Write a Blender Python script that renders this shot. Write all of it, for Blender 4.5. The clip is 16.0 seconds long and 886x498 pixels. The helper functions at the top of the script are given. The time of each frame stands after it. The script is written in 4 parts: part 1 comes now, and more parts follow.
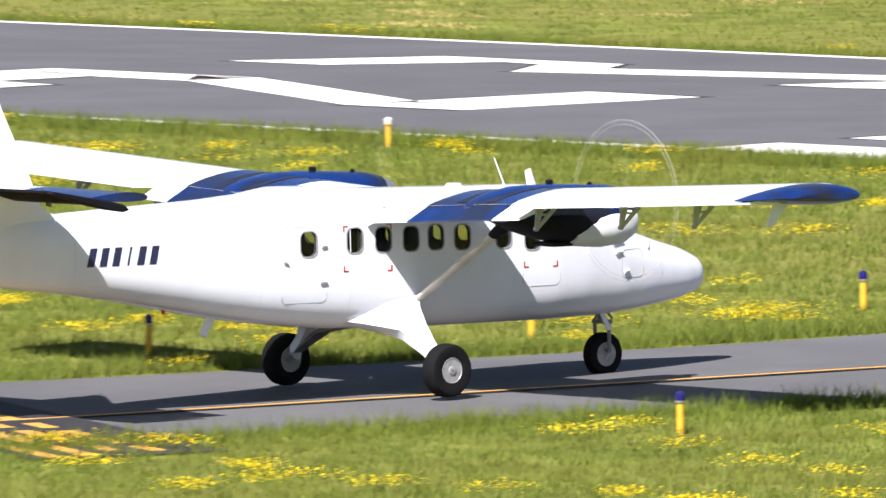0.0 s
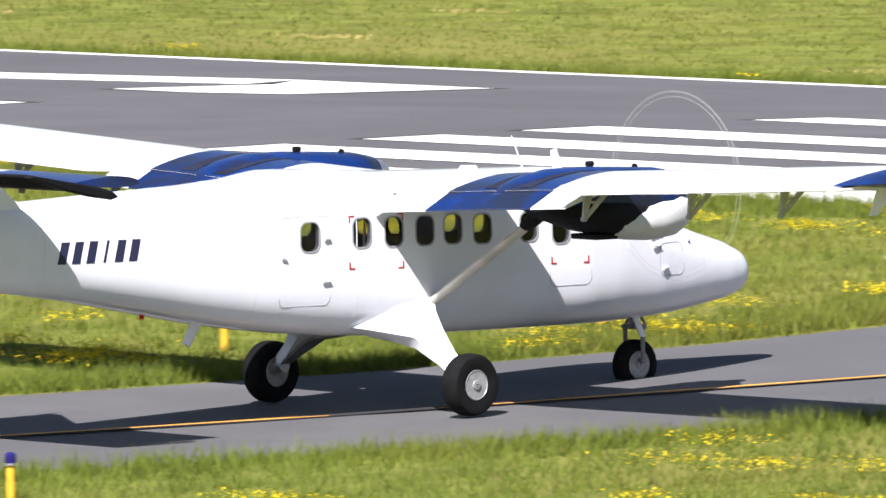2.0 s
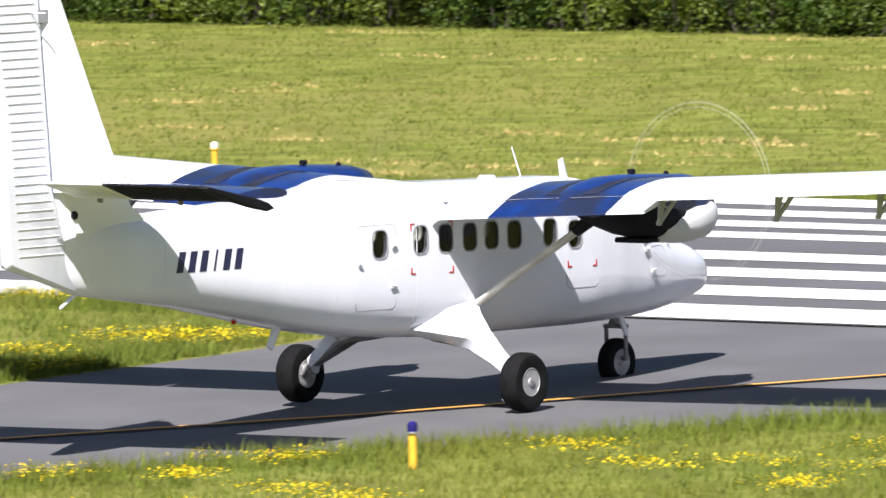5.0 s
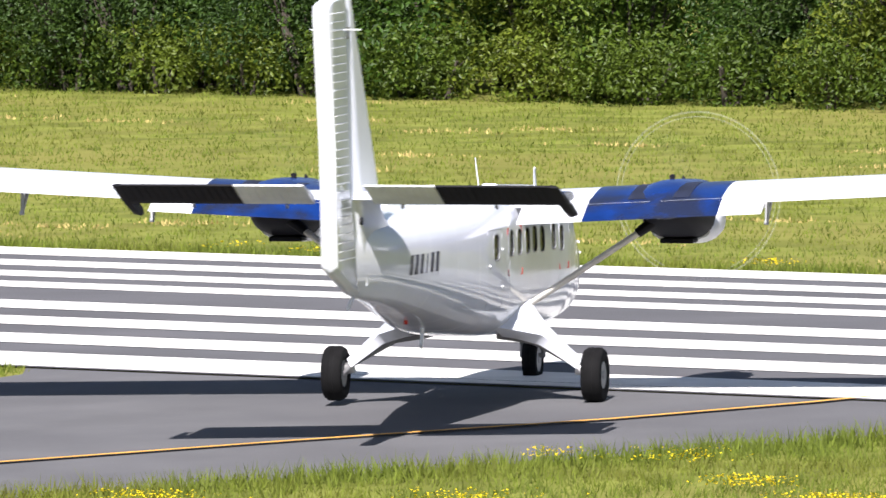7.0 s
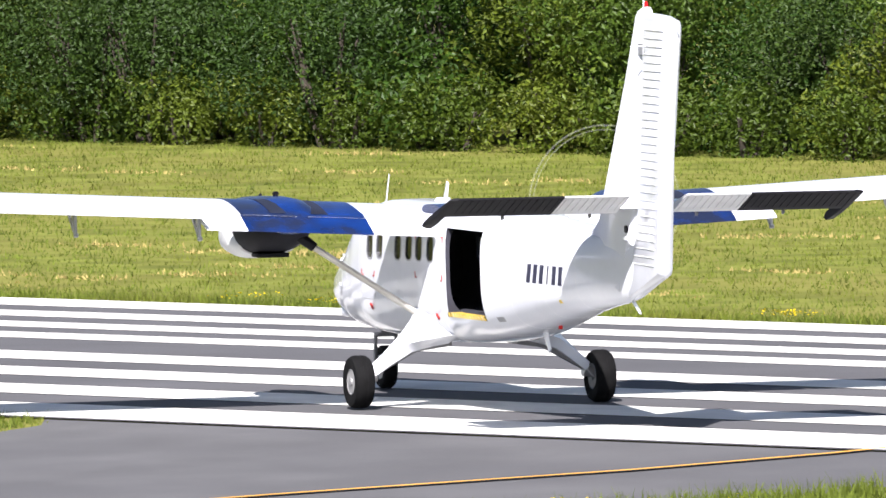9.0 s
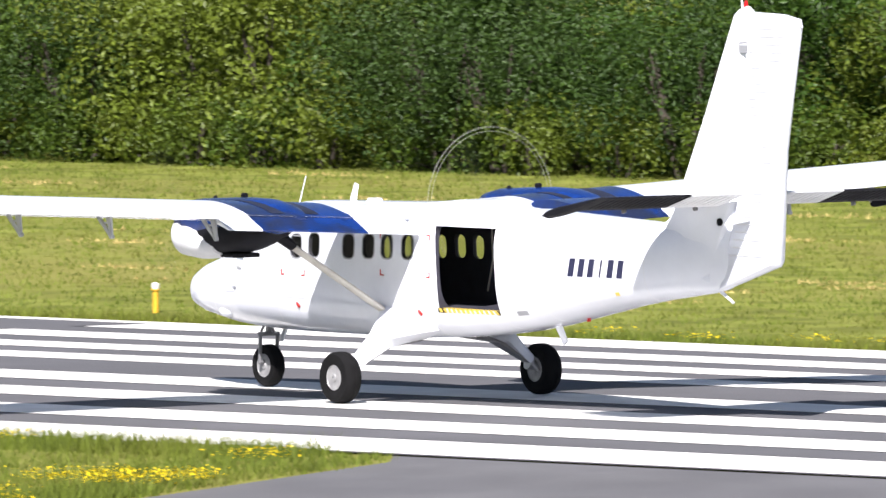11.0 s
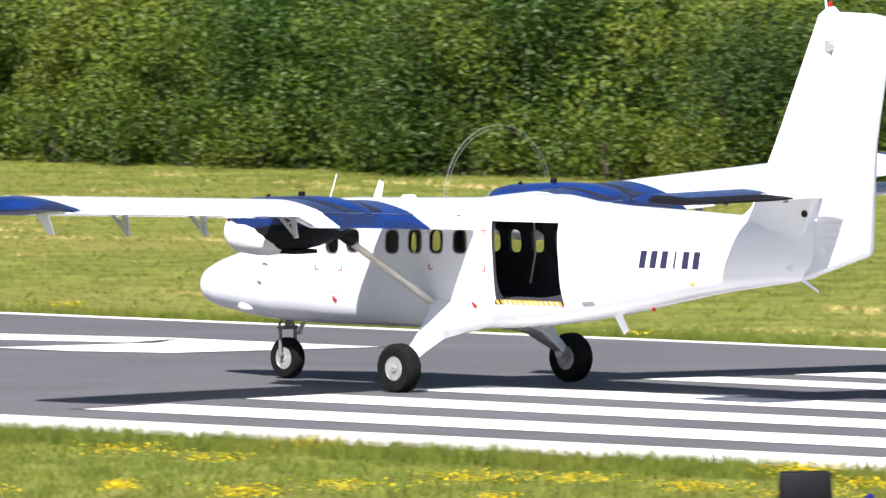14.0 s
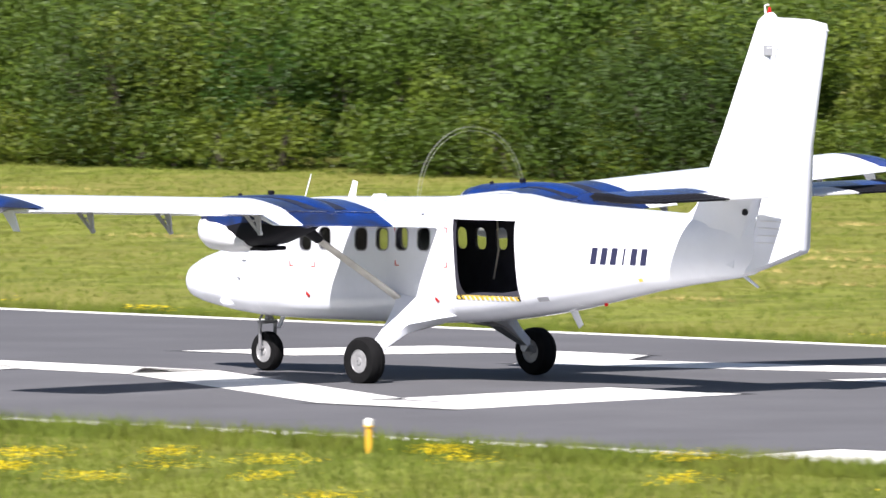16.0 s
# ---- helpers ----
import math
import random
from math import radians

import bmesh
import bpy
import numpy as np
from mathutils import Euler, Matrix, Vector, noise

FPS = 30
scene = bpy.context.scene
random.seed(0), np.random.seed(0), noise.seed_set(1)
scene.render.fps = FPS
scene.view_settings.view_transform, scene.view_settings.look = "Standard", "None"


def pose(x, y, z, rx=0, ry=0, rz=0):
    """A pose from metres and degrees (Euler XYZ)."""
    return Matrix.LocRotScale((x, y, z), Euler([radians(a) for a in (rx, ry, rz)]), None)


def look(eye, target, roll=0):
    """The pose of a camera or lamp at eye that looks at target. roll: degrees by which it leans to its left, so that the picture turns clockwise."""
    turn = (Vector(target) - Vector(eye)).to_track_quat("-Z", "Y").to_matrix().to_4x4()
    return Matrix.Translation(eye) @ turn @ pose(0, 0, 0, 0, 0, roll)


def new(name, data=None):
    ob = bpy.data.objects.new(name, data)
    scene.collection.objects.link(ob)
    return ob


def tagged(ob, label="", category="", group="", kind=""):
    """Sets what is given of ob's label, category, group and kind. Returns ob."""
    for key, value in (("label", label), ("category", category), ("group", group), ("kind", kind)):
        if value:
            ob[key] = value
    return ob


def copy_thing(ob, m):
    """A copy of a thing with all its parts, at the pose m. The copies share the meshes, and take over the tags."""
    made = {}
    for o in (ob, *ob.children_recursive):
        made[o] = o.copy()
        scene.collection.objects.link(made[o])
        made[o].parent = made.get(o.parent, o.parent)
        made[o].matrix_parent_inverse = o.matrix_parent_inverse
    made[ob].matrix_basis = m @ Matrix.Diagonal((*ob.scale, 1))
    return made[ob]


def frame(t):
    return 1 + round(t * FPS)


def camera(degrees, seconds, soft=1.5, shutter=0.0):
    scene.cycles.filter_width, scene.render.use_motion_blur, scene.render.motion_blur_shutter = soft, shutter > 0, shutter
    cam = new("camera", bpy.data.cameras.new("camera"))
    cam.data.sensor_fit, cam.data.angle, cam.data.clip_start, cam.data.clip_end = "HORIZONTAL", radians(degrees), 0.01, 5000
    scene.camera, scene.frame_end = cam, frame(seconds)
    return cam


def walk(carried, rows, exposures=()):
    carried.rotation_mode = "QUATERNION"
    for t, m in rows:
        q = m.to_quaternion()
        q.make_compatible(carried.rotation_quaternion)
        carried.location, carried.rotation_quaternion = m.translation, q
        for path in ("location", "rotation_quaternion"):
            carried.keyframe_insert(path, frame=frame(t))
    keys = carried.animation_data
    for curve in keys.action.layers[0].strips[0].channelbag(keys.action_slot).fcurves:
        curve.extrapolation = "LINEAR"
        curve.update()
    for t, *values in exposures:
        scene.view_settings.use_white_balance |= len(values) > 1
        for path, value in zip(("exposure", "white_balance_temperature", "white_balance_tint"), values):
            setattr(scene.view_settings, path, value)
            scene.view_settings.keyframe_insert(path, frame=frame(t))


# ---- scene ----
CAM_ROWS = [  # seconds, eye x y z, heading, tilt, lean in degrees
    (0, 189.22, -190.94, 14.32, 137.9595, -3.5487, -0.624),
    (0.1, 186.31, -188.35, 14.10, 137.8111, -3.5515, -0.589),
    (0.2, 183.40, -185.77, 13.88, 137.6626, -3.5543, -0.554),
    (0.3, 180.49, -183.18, 13.65, 137.5141, -3.5571, -0.519),
    (0.4, 177.57, -180.60, 13.43, 137.3656, -3.5598, -0.484),
    (0.5, 174.66, -178.01, 13.20, 137.2171, -3.5626, -0.449),
    (0.6, 172.18, -175.72, 13.01, 137.0779, -3.5607, -0.415),
    (0.7, 169.69, -173.42, 12.82, 136.9386, -3.5587, -0.380),
    (0.8, 167.21, -171.13, 12.62, 136.7994, -3.5568, -0.346),
    (0.9, 164.73, -168.83, 12.43, 136.6601, -3.5549, -0.312),
    (1, 162.24, -166.53, 12.24, 136.5209, -3.5529, -0.277),
    (1.5, 163.22, -167.30, 12.31, 135.9194, -3.5430, -0.425),
    (2, 163.44, -167.36, 12.33, 135.2379, -3.5100, -0.440),
    (2.5, 162.49, -166.24, 12.25, 134.4687, -3.4799, -0.326),
    (3, 164.53, -168.16, 12.40, 133.7303, -3.4372, -0.407),
    (3.5, 165.73, -169.29, 12.50, 133.0521, -3.3942, -0.438),
    (4, 165.68, -169.13, 12.49, 132.4185, -3.3773, -0.579),
    (4.5, 166.38, -169.80, 12.54, 131.8413, -3.3149, -0.831),
    (7, 171.45, -175.59, 12.97, 129.5732, -3.0369, -0.694),
    (7.5, 172.24, -176.57, 13.03, 129.4767, -2.9828, -0.570),
    (8, 172.90, -177.38, 13.08, 129.4435, -2.9011, -0.599),
    (10.5, 167.95, -171.43, 12.69, 130.5378, -2.7239, -0.546),
    (11, 167.51, -170.96, 12.66, 131.0324, -2.6910, -0.353),
    (11.5, 166.77, -170.17, 12.61, 131.5302, -2.6489, -0.439),
    (12, 165.87, -169.24, 12.55, 132.0591, -2.6190, -0.465),
    (12.5, 164.67, -168.02, 12.47, 132.6459, -2.5939, -0.472),
    (13, 163.96, -167.38, 12.43, 133.3034, -2.5817, -0.424),
    (13.5, 163.69, -167.25, 12.42, 134.0256, -2.5564, -0.312),
    (14, 161.71, -165.41, 12.31, 134.8239, -2.5313, -0.444),
    (14.5, 162.20, -166.09, 12.35, 135.5288, -2.4962, -0.454),
    (15, 160.68, -164.84, 12.27, 136.2637, -2.4562, -0.516),
    (15.5, 159.58, -164.07, 12.22, 137.0305, -2.4193, -0.559),
    (16, 156.31, -161.39, 12.05, 137.8899, -2.3956, -0.550),
]

TAXI_ROWS = [  # seconds, x, y, heading, lift, pitch, bank of the aircraft
    (0, 29.28, -48.27, 87.48, 0.012, -0.18, -0.15),
    (0.5, 30.37, -46.20, 88.22, 0.006, -0.07, -0.23),
    (1, 30.91, -43.68, 88.69, -0.007, -0.05, -0.23),
    (1.5, 31.72, -41.31, 88.03, -0.011, -0.08, -0.18),
    (2, 32.73, -39.04, 87.52, -0.009, -0.05, -0.12),
    (2.5, 33.86, -36.75, 87.73, -0.008, 0.02, -0.10),
    (3, 35.17, -34.68, 87.58, -0.004, 0.02, -0.14),
    (3.5, 36.49, -32.65, 87.84, -0.001, -0.03, -0.12),
    (4, 37.60, -30.39, 89.01, -0.002, -0.08, 0.02),
    (4.5, 38.73, -28.14, 90.81, -0.003, -0.11, 0.24),
    (7, 40.69, -16.93, 117.10, -0.005, -0.05, 0.30),
    (7.5, 39.71, -14.81, 124.89, 0.003, 0.03, 0.39),
    (8, 38.56, -13.03, 133.00, 0.008, 0.08, 0.38),
    (10.5, 25.58, -5.28, 163.34, 0.002, 0.08, 0.18),
    (11, 22.41, -4.29, 166.74, 0.009, -0.02, 0.14),
    (11.5, 19.53, -3.88, 169.74, 0.007, 0.01, 0.12),
    (12, 16.38, -3.47, 172.68, 0.001, 0.11, 0.07),
    (12.5, 12.83, -2.93, 175.50, -0.005, 0.13, -0.01),
    (13, 9.05, -2.59, 178.13, -0.002, 0.08, -0.11),
    (13.5, 5.06, -2.52, 179.03, 0.001, 0.03, -0.21),
    (14, 0.46, -2.24, 178.48, 0.001, 0.02, -0.25),
    (14.5, -3.70, -2.43, 178.16, 0.008, 0.04, -0.20),
    (15, -8.58, -2.35, 178.52, 0.012, 0.07, -0.04),
    (15.5, -13.96, -2.23, 179.43, 0.004, 0.09, 0.03),
    (16, -20.10, -1.79, 179.48, -0.018, 0.12, -0.23),
]

LEVEL_Y = [-80, -55, -40, -28, -14.5, -7, 0, 7, 15.5, 17]
LEVEL_Z = [-1.328, -1.161, -0.934, -0.475, 0.000, 0.013, -0.023, -0.180, -0.342, -0.342]


def way(yaw, tilt):
    y, p = radians(yaw), radians(tilt)
    return Vector((math.cos(y) * math.cos(p), math.sin(y) * math.cos(p), math.sin(p)))


cam = camera(3.454, 16.0, soft=1.5, shutter=0.35)
walk(cam, [(t, look((x, y, z), Vector((x, y, z)) + way(yw, ti) * 100, ro)) for t, x, y, z, yw, ti, ro in CAM_ROWS],
     exposures=[(0.0, 1.04, 6350, 16), (16.0, 1.04, 6350, 16)])

# ---- daylight ----
SUN_AZ, SUN_EL = -61.0, 46.0
world = bpy.data.worlds.new("world")
scene.world = world
world.use_nodes = True
sky = world.node_tree.nodes.new("ShaderNodeTexSky")
sky.sky_type, sky.sun_disc = "NISHITA", False
sky.sun_elevation, sky.sun_rotation = radians(SUN_EL), radians(90 - SUN_AZ)
bg = world.node_tree.nodes["Background"]
bg.inputs["Strength"].default_value = 0.043
world.node_tree.links.new(sky.outputs[0], bg.inputs["Color"])
sun = new("sun", bpy.data.lights.new("sun", "SUN"))
sun.data.energy, sun.data.angle, sun.data.color = 5.0, radians(0.53), (1.0, 0.965, 0.91)
sun.matrix_basis = look((0, 0, 60), Vector((0, 0, 60)) - way(SUN_AZ, SUN_EL) * 10)


# ---- materials ----
def node_mat(name, base, rough=0.6, metal=0.0, var=0.12, scale=3.0, fine=40.0, bump=0.0, bump_scale=60.0, spec=0.5, island=False, obj_random=0.0,
             second=None, second_scale=0.5, second_amount=0.5, sheen=0.0, translucent=0.0, object_space=False):
    m = bpy.data.materials.new(name)
    m.use_nodes = True
    nt = m.node_tree
    bs = nt.nodes["Principled BSDF"]
    bs.inputs["Roughness"].default_value, bs.inputs["Metallic"].default_value = rough, metal
    bs.inputs["Specular IOR Level"].default_value = spec
    geo = nt.nodes.new("ShaderNodeNewGeometry")
    if object_space:
        tc = nt.nodes.new("ShaderNodeTexCoord")
        pos = tc.outputs["Object"]
    else:
        pos = geo.outputs["Position"]

    def tex(sc, detail=4.0):
        n = nt.nodes.new("ShaderNodeTexNoise")
        n.inputs["Scale"].default_value, n.inputs["Detail"].default_value = sc, detail
        nt.links.new(pos, n.inputs["Vector"])
        return n.outputs["Fac"]

    def mix(fac, a, b, mode="MIX"):
        n = nt.nodes.new("ShaderNodeMix")
        n.data_type, n.blend_type = "RGBA", mode
        for sock, val in ((n.inputs["Factor"], fac), (n.inputs["A"], a), (n.inputs["B"], b)):
            if hasattr(val, "is_linked"):
                nt.links.new(val, sock)
            else:
                sock.default_value = val
        return n.outputs["Result"]

    def ramp(val, lo, hi, a=0.0, b=1.0):
        n = nt.nodes.new("ShaderNodeMapRange")
        nt.links.new(val, n.inputs["Value"])
        for k, v in (("From Min", lo), ("From Max", hi), ("To Min", a), ("To Max", b)):
            n.inputs[k].default_value = v
        return n.outputs["Result"]

    dark = (*[c * (1 - var * 1.6) for c in base], 1)
    light = (*[min(1, c * (1 + var * 1.6)) for c in base], 1)
    col = mix(ramp(tex(scale), 0.3, 0.7), dark, light)
    if second:
        col = mix(ramp(tex(second_scale, 6.0), 0.45, 0.62, 0.0, second_amount), col, (*second, 1))
    col = mix(ramp(tex(fine, 2.0), 0.25, 0.75, 0.0, var), col, (*[c * 0.45 for c in base], 1))
    if island:
        col = mix(ramp(geo.outputs["Random Per Island"], 0, 1, 0.0, 0.75), col, (*[min(1, c * 1.9) for c in base[:2]], base[2] * 1.2, 1))
    if obj_random:
        info = nt.nodes.new("ShaderNodeObjectInfo")
        hs = nt.nodes.new("ShaderNodeHueSaturation")
        nt.links.new(ramp(info.outputs["Random"], 0, 1, 0.5 - 0.025 * obj_random, 0.5 + 0.035 * obj_random), hs.inputs["Hue"])
        nt.links.new(ramp(info.outputs["Random"], 0, 1, 1.0 + 0.45 * obj_random, 1.0 - 0.35 * obj_random), hs.inputs["Value"])
        nt.links.new(col, hs.inputs["Color"])
        col = hs.outputs["Color"]
    nt.links.new(col, bs.inputs["Base Color"])
    if bump:
        b = nt.nodes.new("ShaderNodeBump")
        b.inputs["Strength"].default_value, b.inputs["Distance"].default_value = bump, 0.02
        nt.links.new(tex(bump_scale, 3.0), b.inputs["Height"])
        nt.links.new(b.outputs["Normal"], bs.inputs["Normal"])
    if translucent:
        tr = nt.nodes.new("ShaderNodeBsdfTranslucent")
        nt.links.new(col, tr.inputs["Color"])
        mx = nt.nodes.new("ShaderNodeMixShader")
        mx.inputs[0].default_value = translucent
        out = nt.nodes["Material Output"]
        nt.links.new(bs.outputs[0], mx.inputs[1])
        nt.links.new(tr.outputs[0], mx.inputs[2])
        nt.links.new(mx.outputs[0], out.inputs["Surface"])
    return m


WHITE = node_mat("white_paint", (0.775, 0.80, 0.86), rough=0.10, var=0.03, scale=0.9, fine=9, bump=0.05, bump_scale=2.5, object_space=True)
WHITE_WORN = node_mat("worn_white_paint", (0.72, 0.73, 0.75), rough=0.4, var=0.08, scale=2.0, fine=16, object_space=True)
BLUE = node_mat("blue_paint", (0.005, 0.028, 0.15), rough=0.26, var=0.2, scale=2.2, fine=14, object_space=True, second=(0.016, 0.019, 0.032), second_scale=1.3, second_amount=0.9)
NAVY = node_mat("navy_paint", (0.010, 0.032, 0.15), rough=0.35, var=0.1, scale=2, fine=20, object_space=True)
NAVY_SOOT = node_mat("soot", (0.012, 0.016, 0.035), rough=0.6, var=0.3, scale=3, fine=14, object_space=True)
BLACK = node_mat("black_paint", (0.006, 0.006, 0.009), rough=0.65, spec=0.2, var=0.15, scale=4, fine=20, object_space=True)
RUBBER = node_mat("tyre_rubber", (0.007, 0.007, 0.0075), rough=0.85, spec=0.15, var=0.2, scale=6, fine=40, bump=0.1, object_space=True)
RIM = node_mat("wheel_rim_paint", (0.33, 0.33, 0.335), rough=0.4, metal=0.25, var=0.15, scale=9, fine=40, object_space=True)
METAL = node_mat("brushed_metal", (0.55, 0.55, 0.56), rough=0.35, metal=0.8, var=0.08, scale=6, fine=40, object_space=True)
GREY_METAL = node_mat("grey_strut_metal", (0.22, 0.22, 0.23), rough=0.5, metal=0.3, var=0.1, scale=5, fine=30, object_space=True)
BRACKET = node_mat("pale_grey_bracket", (0.36, 0.37, 0.38), rough=0.5, var=0.1, scale=5, fine=30, object_space=True)
STRUT = node_mat("cream_strut_paint", (0.62, 0.59, 0.53), rough=0.45, var=0.12, scale=3, fine=12, object_space=True)
RED = node_mat("red_paint", (0.45, 0.02, 0.015), rough=0.4, var=0.08, scale=5, object_space=True)
RED_LENS = node_mat("red_lens", (0.5, 0.01, 0.01), rough=0.15, var=0.03, object_space=True)
INK = node_mat("dark_blue_lettering", (0.02, 0.022, 0.06), rough=0.4, var=0.05, object_space=True)
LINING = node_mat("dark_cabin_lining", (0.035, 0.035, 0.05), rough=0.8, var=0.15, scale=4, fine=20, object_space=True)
FRAME_GREY = node_mat("window_frame_grey", (0.30, 0.31, 0.33), rough=0.45, var=0.06, object_space=True)
SEAM = node_mat("grey_seam", (0.42, 0.43, 0.46), rough=0.5, var=0.05, object_space=True)
YELLOW = node_mat("yellow_paint", (0.75, 0.42, 0.03), rough=0.5, var=0.1, scale=5, fine=30, object_space=True)
SILL_YELLOW = node_mat("sill_yellow", (0.7, 0.5, 0.08), rough=0.5, var=0.1, object_space=True)
LAMP_BLUE = node_mat("blue_lens", (0.018, 0.014, 0.13), rough=0.2, var=0.05, object_space=True)
CONCRETE = node_mat("concrete", (0.42, 0.41, 0.39), rough=0.85, var=0.12, scale=4, fine=30, bump=0.2)
ASPHALT = node_mat("asphalt", (0.105, 0.105, 0.112), rough=0.85, var=0.07, scale=0.35, fine=22, bump=0.15, bump_scale=45, spec=0.3,
                   second=(0.085, 0.085, 0.09), second_scale=0.12, second_amount=0.5)
TAXI_ASPHALT = node_mat("taxiway_asphalt", (0.115, 0.115, 0.12), rough=0.85, var=0.08, scale=0.5, fine=24, bump=0.15, bump_scale=45, spec=0.3,
                        second=(0.092, 0.092, 0.098), second_scale=0.2, second_amount=0.6)
DARK_ASPHALT = node_mat("sealed_asphalt", (0.03, 0.03, 0.033), rough=0.8, var=0.1, scale=1.0, fine=24, spec=0.3)
MARK_WHITE = node_mat("runway_white", (0.80, 0.79, 0.75), rough=0.7, var=0.06, scale=1.2, fine=18, second=(0.62, 0.61, 0.58), second_scale=0.7, second_amount=0.4)
MARK_YELLOW = node_mat("taxiway_yellow", (0.66, 0.34, 0.06), rough=0.7, var=0.1, scale=1.5, fine=18)
GRASS_GROUND = node_mat("grass_ground", (0.160, 0.178, 0.036), rough=0.95, var=0.22, scale=0.8, fine=6.5, bump=0.9, bump_scale=7, spec=0.1,
                        second=(0.215, 0.20, 0.055), second_scale=0.09, second_amount=0.75)
GRASS_BLADE = node_mat("grass_blade", (0.106, 0.138, 0.025), rough=0.7, var=0.2, scale=0.7, fine=5, spec=0.2, island=True, translucent=0.3,
                       second=(0.20, 0.175, 0.04), second_scale=0.25, second_amount=0.6)
STRAW = node_mat("cut_straw", (0.42, 0.34, 0.13), rough=0.9, var=0.2, scale=3, fine=12, spec=0.1)
FLOWER = node_mat("yellow_flower", (0.80, 0.62, 0.01), rough=0.6, var=0.12, scale=4, fine=12, spec=0.2, translucent=0.2)
LEAF = node_mat("leaf", (0.056, 0.090, 0.012), rough=0.5, var=0.24, scale=1.2, fine=6, spec=0.35, island=True, obj_random=1.05, translucent=0.3)
LEAF_BRIGHT = node_mat("bright_leaf", (0.066, 0.095, 0.012), rough=0.5, var=0.2, scale=1.0, fine=6, spec=0.35, island=True, obj_random=0.6, translucent=0.35)
LEAF_DARK = node_mat("dark_leaf", (0.029, 0.052, 0.010), rough=0.55, var=0.2, scale=0.8, fine=5, spec=0.3, island=True, obj_random=0.7, translucent=0.2)
BARK = node_mat("bark", (0.055, 0.045, 0.034), rough=0.9, var=0.25, scale=4, fine=20, bump=0.5, bump_scale=12)


def glass_mat(name, tint, rough=0.02):
    m = bpy.data.materials.new(name)
    m.use_nodes = True
    bs = m.node_tree.nodes["Principled BSDF"]
    bs.inputs["Base Color"].default_value = (*tint, 1)
    bs.inputs["Roughness"].default_value = rough
    bs.inputs["Transmission Weight"].default_value = 1.0
    bs.inputs["IOR"].default_value = 1.02
    bs.inputs["Coat Weight"].default_value = 0.6
    return m


def veil_mat(name, colour, cover):
    m = bpy.data.materials.new(name)
    m.use_nodes = True
    bs = m.node_tree.nodes["Principled BSDF"]
    bs.inputs["Base Color"].default_value = (*colour, 1)
    bs.inputs["Roughness"].default_value = 0.6
    bs.inputs["Alpha"].default_value = cover
    return m


GLASS = glass_mat("cabin_window_glass", (0.66, 0.66, 0.56), 0.22)
DARK_GLASS = node_mat("windscreen_glass", (0.02, 0.022, 0.026), rough=0.05, var=0.02, object_space=True)
BLADE_BLUR = veil_mat("spinning_blade", (0.25, 0.25, 0.25), 0.012)
TIP_BLUR = veil_mat("spinning_blade_tip", (0.9, 0.9, 0.82), 0.045)


# ---- mesh helpers ----
def mesh_object(name, bm, material, parent=None, label="", smooth=40):
    me = bpy.data.meshes.new(name)
    bmesh.ops.recalc_face_normals(bm, faces=bm.faces)
    for f in bm.faces:
        f.smooth = smooth > 0
    bm.to_mesh(me)
    bm.free()
    if smooth:
        me.set_sharp_from_angle(angle=radians(smooth))
    me.materials.append(material)
    ob = new(name, me)
    if parent:
        ob.parent = parent
    if label:
        tagged(ob, label)
    return ob


def part(name, bm, material, parent, label="", smooth=40):
    return mesh_object(name, bm, material, parent, label, smooth)


def rings(bm, loops, close=True, cap=True):
    """Skin a list of point rings."""
    vs = [[bm.verts.new(p) for p in r] for r in loops]
    n = len(vs[0])
    for a, b in zip(vs, vs[1:]):
        for i in range(n if close else n - 1):
            j = (i + 1) % n
            bm.faces.new((a[i], a[j], b[j], b[i]))
    if cap and close:
        bm.faces.new(list(reversed(vs[0])))
        bm.faces.new(vs[-1])
    return bm


def oval(x, yc, zb, zt, hw, e, n=40):
    zm, hh = (zb + zt) / 2, (zt - zb) / 2
    out = []
    for k in range(n):
        a = 2 * math.pi * (k + 0.5) / n
        c, s = math.cos(a), math.sin(a)
        out.append((x, yc + hw * math.copysign(abs(c) ** (2 / e), c), zm + hh * math.copysign(abs(s) ** (2 / e), s)))
    return out


def box_bm(x0, x1, y0, y1, z0, z1, bevel=0.0, bm=None):
    bm = bm or bmesh.new()
    r = bmesh.ops.create_cube(bm, size=1)
    bmesh.ops.scale(bm, vec=(x1 - x0, y1 - y0, z1 - z0), verts=r["verts"])
    bmesh.ops.translate(bm, vec=((x0 + x1) / 2, (y0 + y1) / 2, (z0 + z1) / 2), verts=r["verts"])
    if bevel:
        es = list({e for v in r["verts"] for e in v.link_edges})
        bmesh.ops.bevel(bm, geom=es, offset=bevel, segments=2, affect="EDGES", profile=0.5)
    return bm


def tube(bm, p, q, r0, r1=None, n=12, flat=1.0):
    """A tapered bar from p to q; flat squeezes it across the x axis."""
    p, q = Vector(p), Vector(q)
    r1 = r0 if r1 is None else r1
    ax = (q - p).normalized()
    u = ax.orthogonal().normalized() if abs(ax.x) > 0.9 else (Vector((1, 0, 0)) - ax * ax.x).normalized()
    w = ax.cross(u)
    lo = [[tuple(c + u * math.cos(2 * math.pi * k / n) * r + w * math.sin(2 * math.pi * k / n) * r * flat) for k in range(n)] for c, r in ((p, r0), (q, r1))]
    return rings(bm, lo)


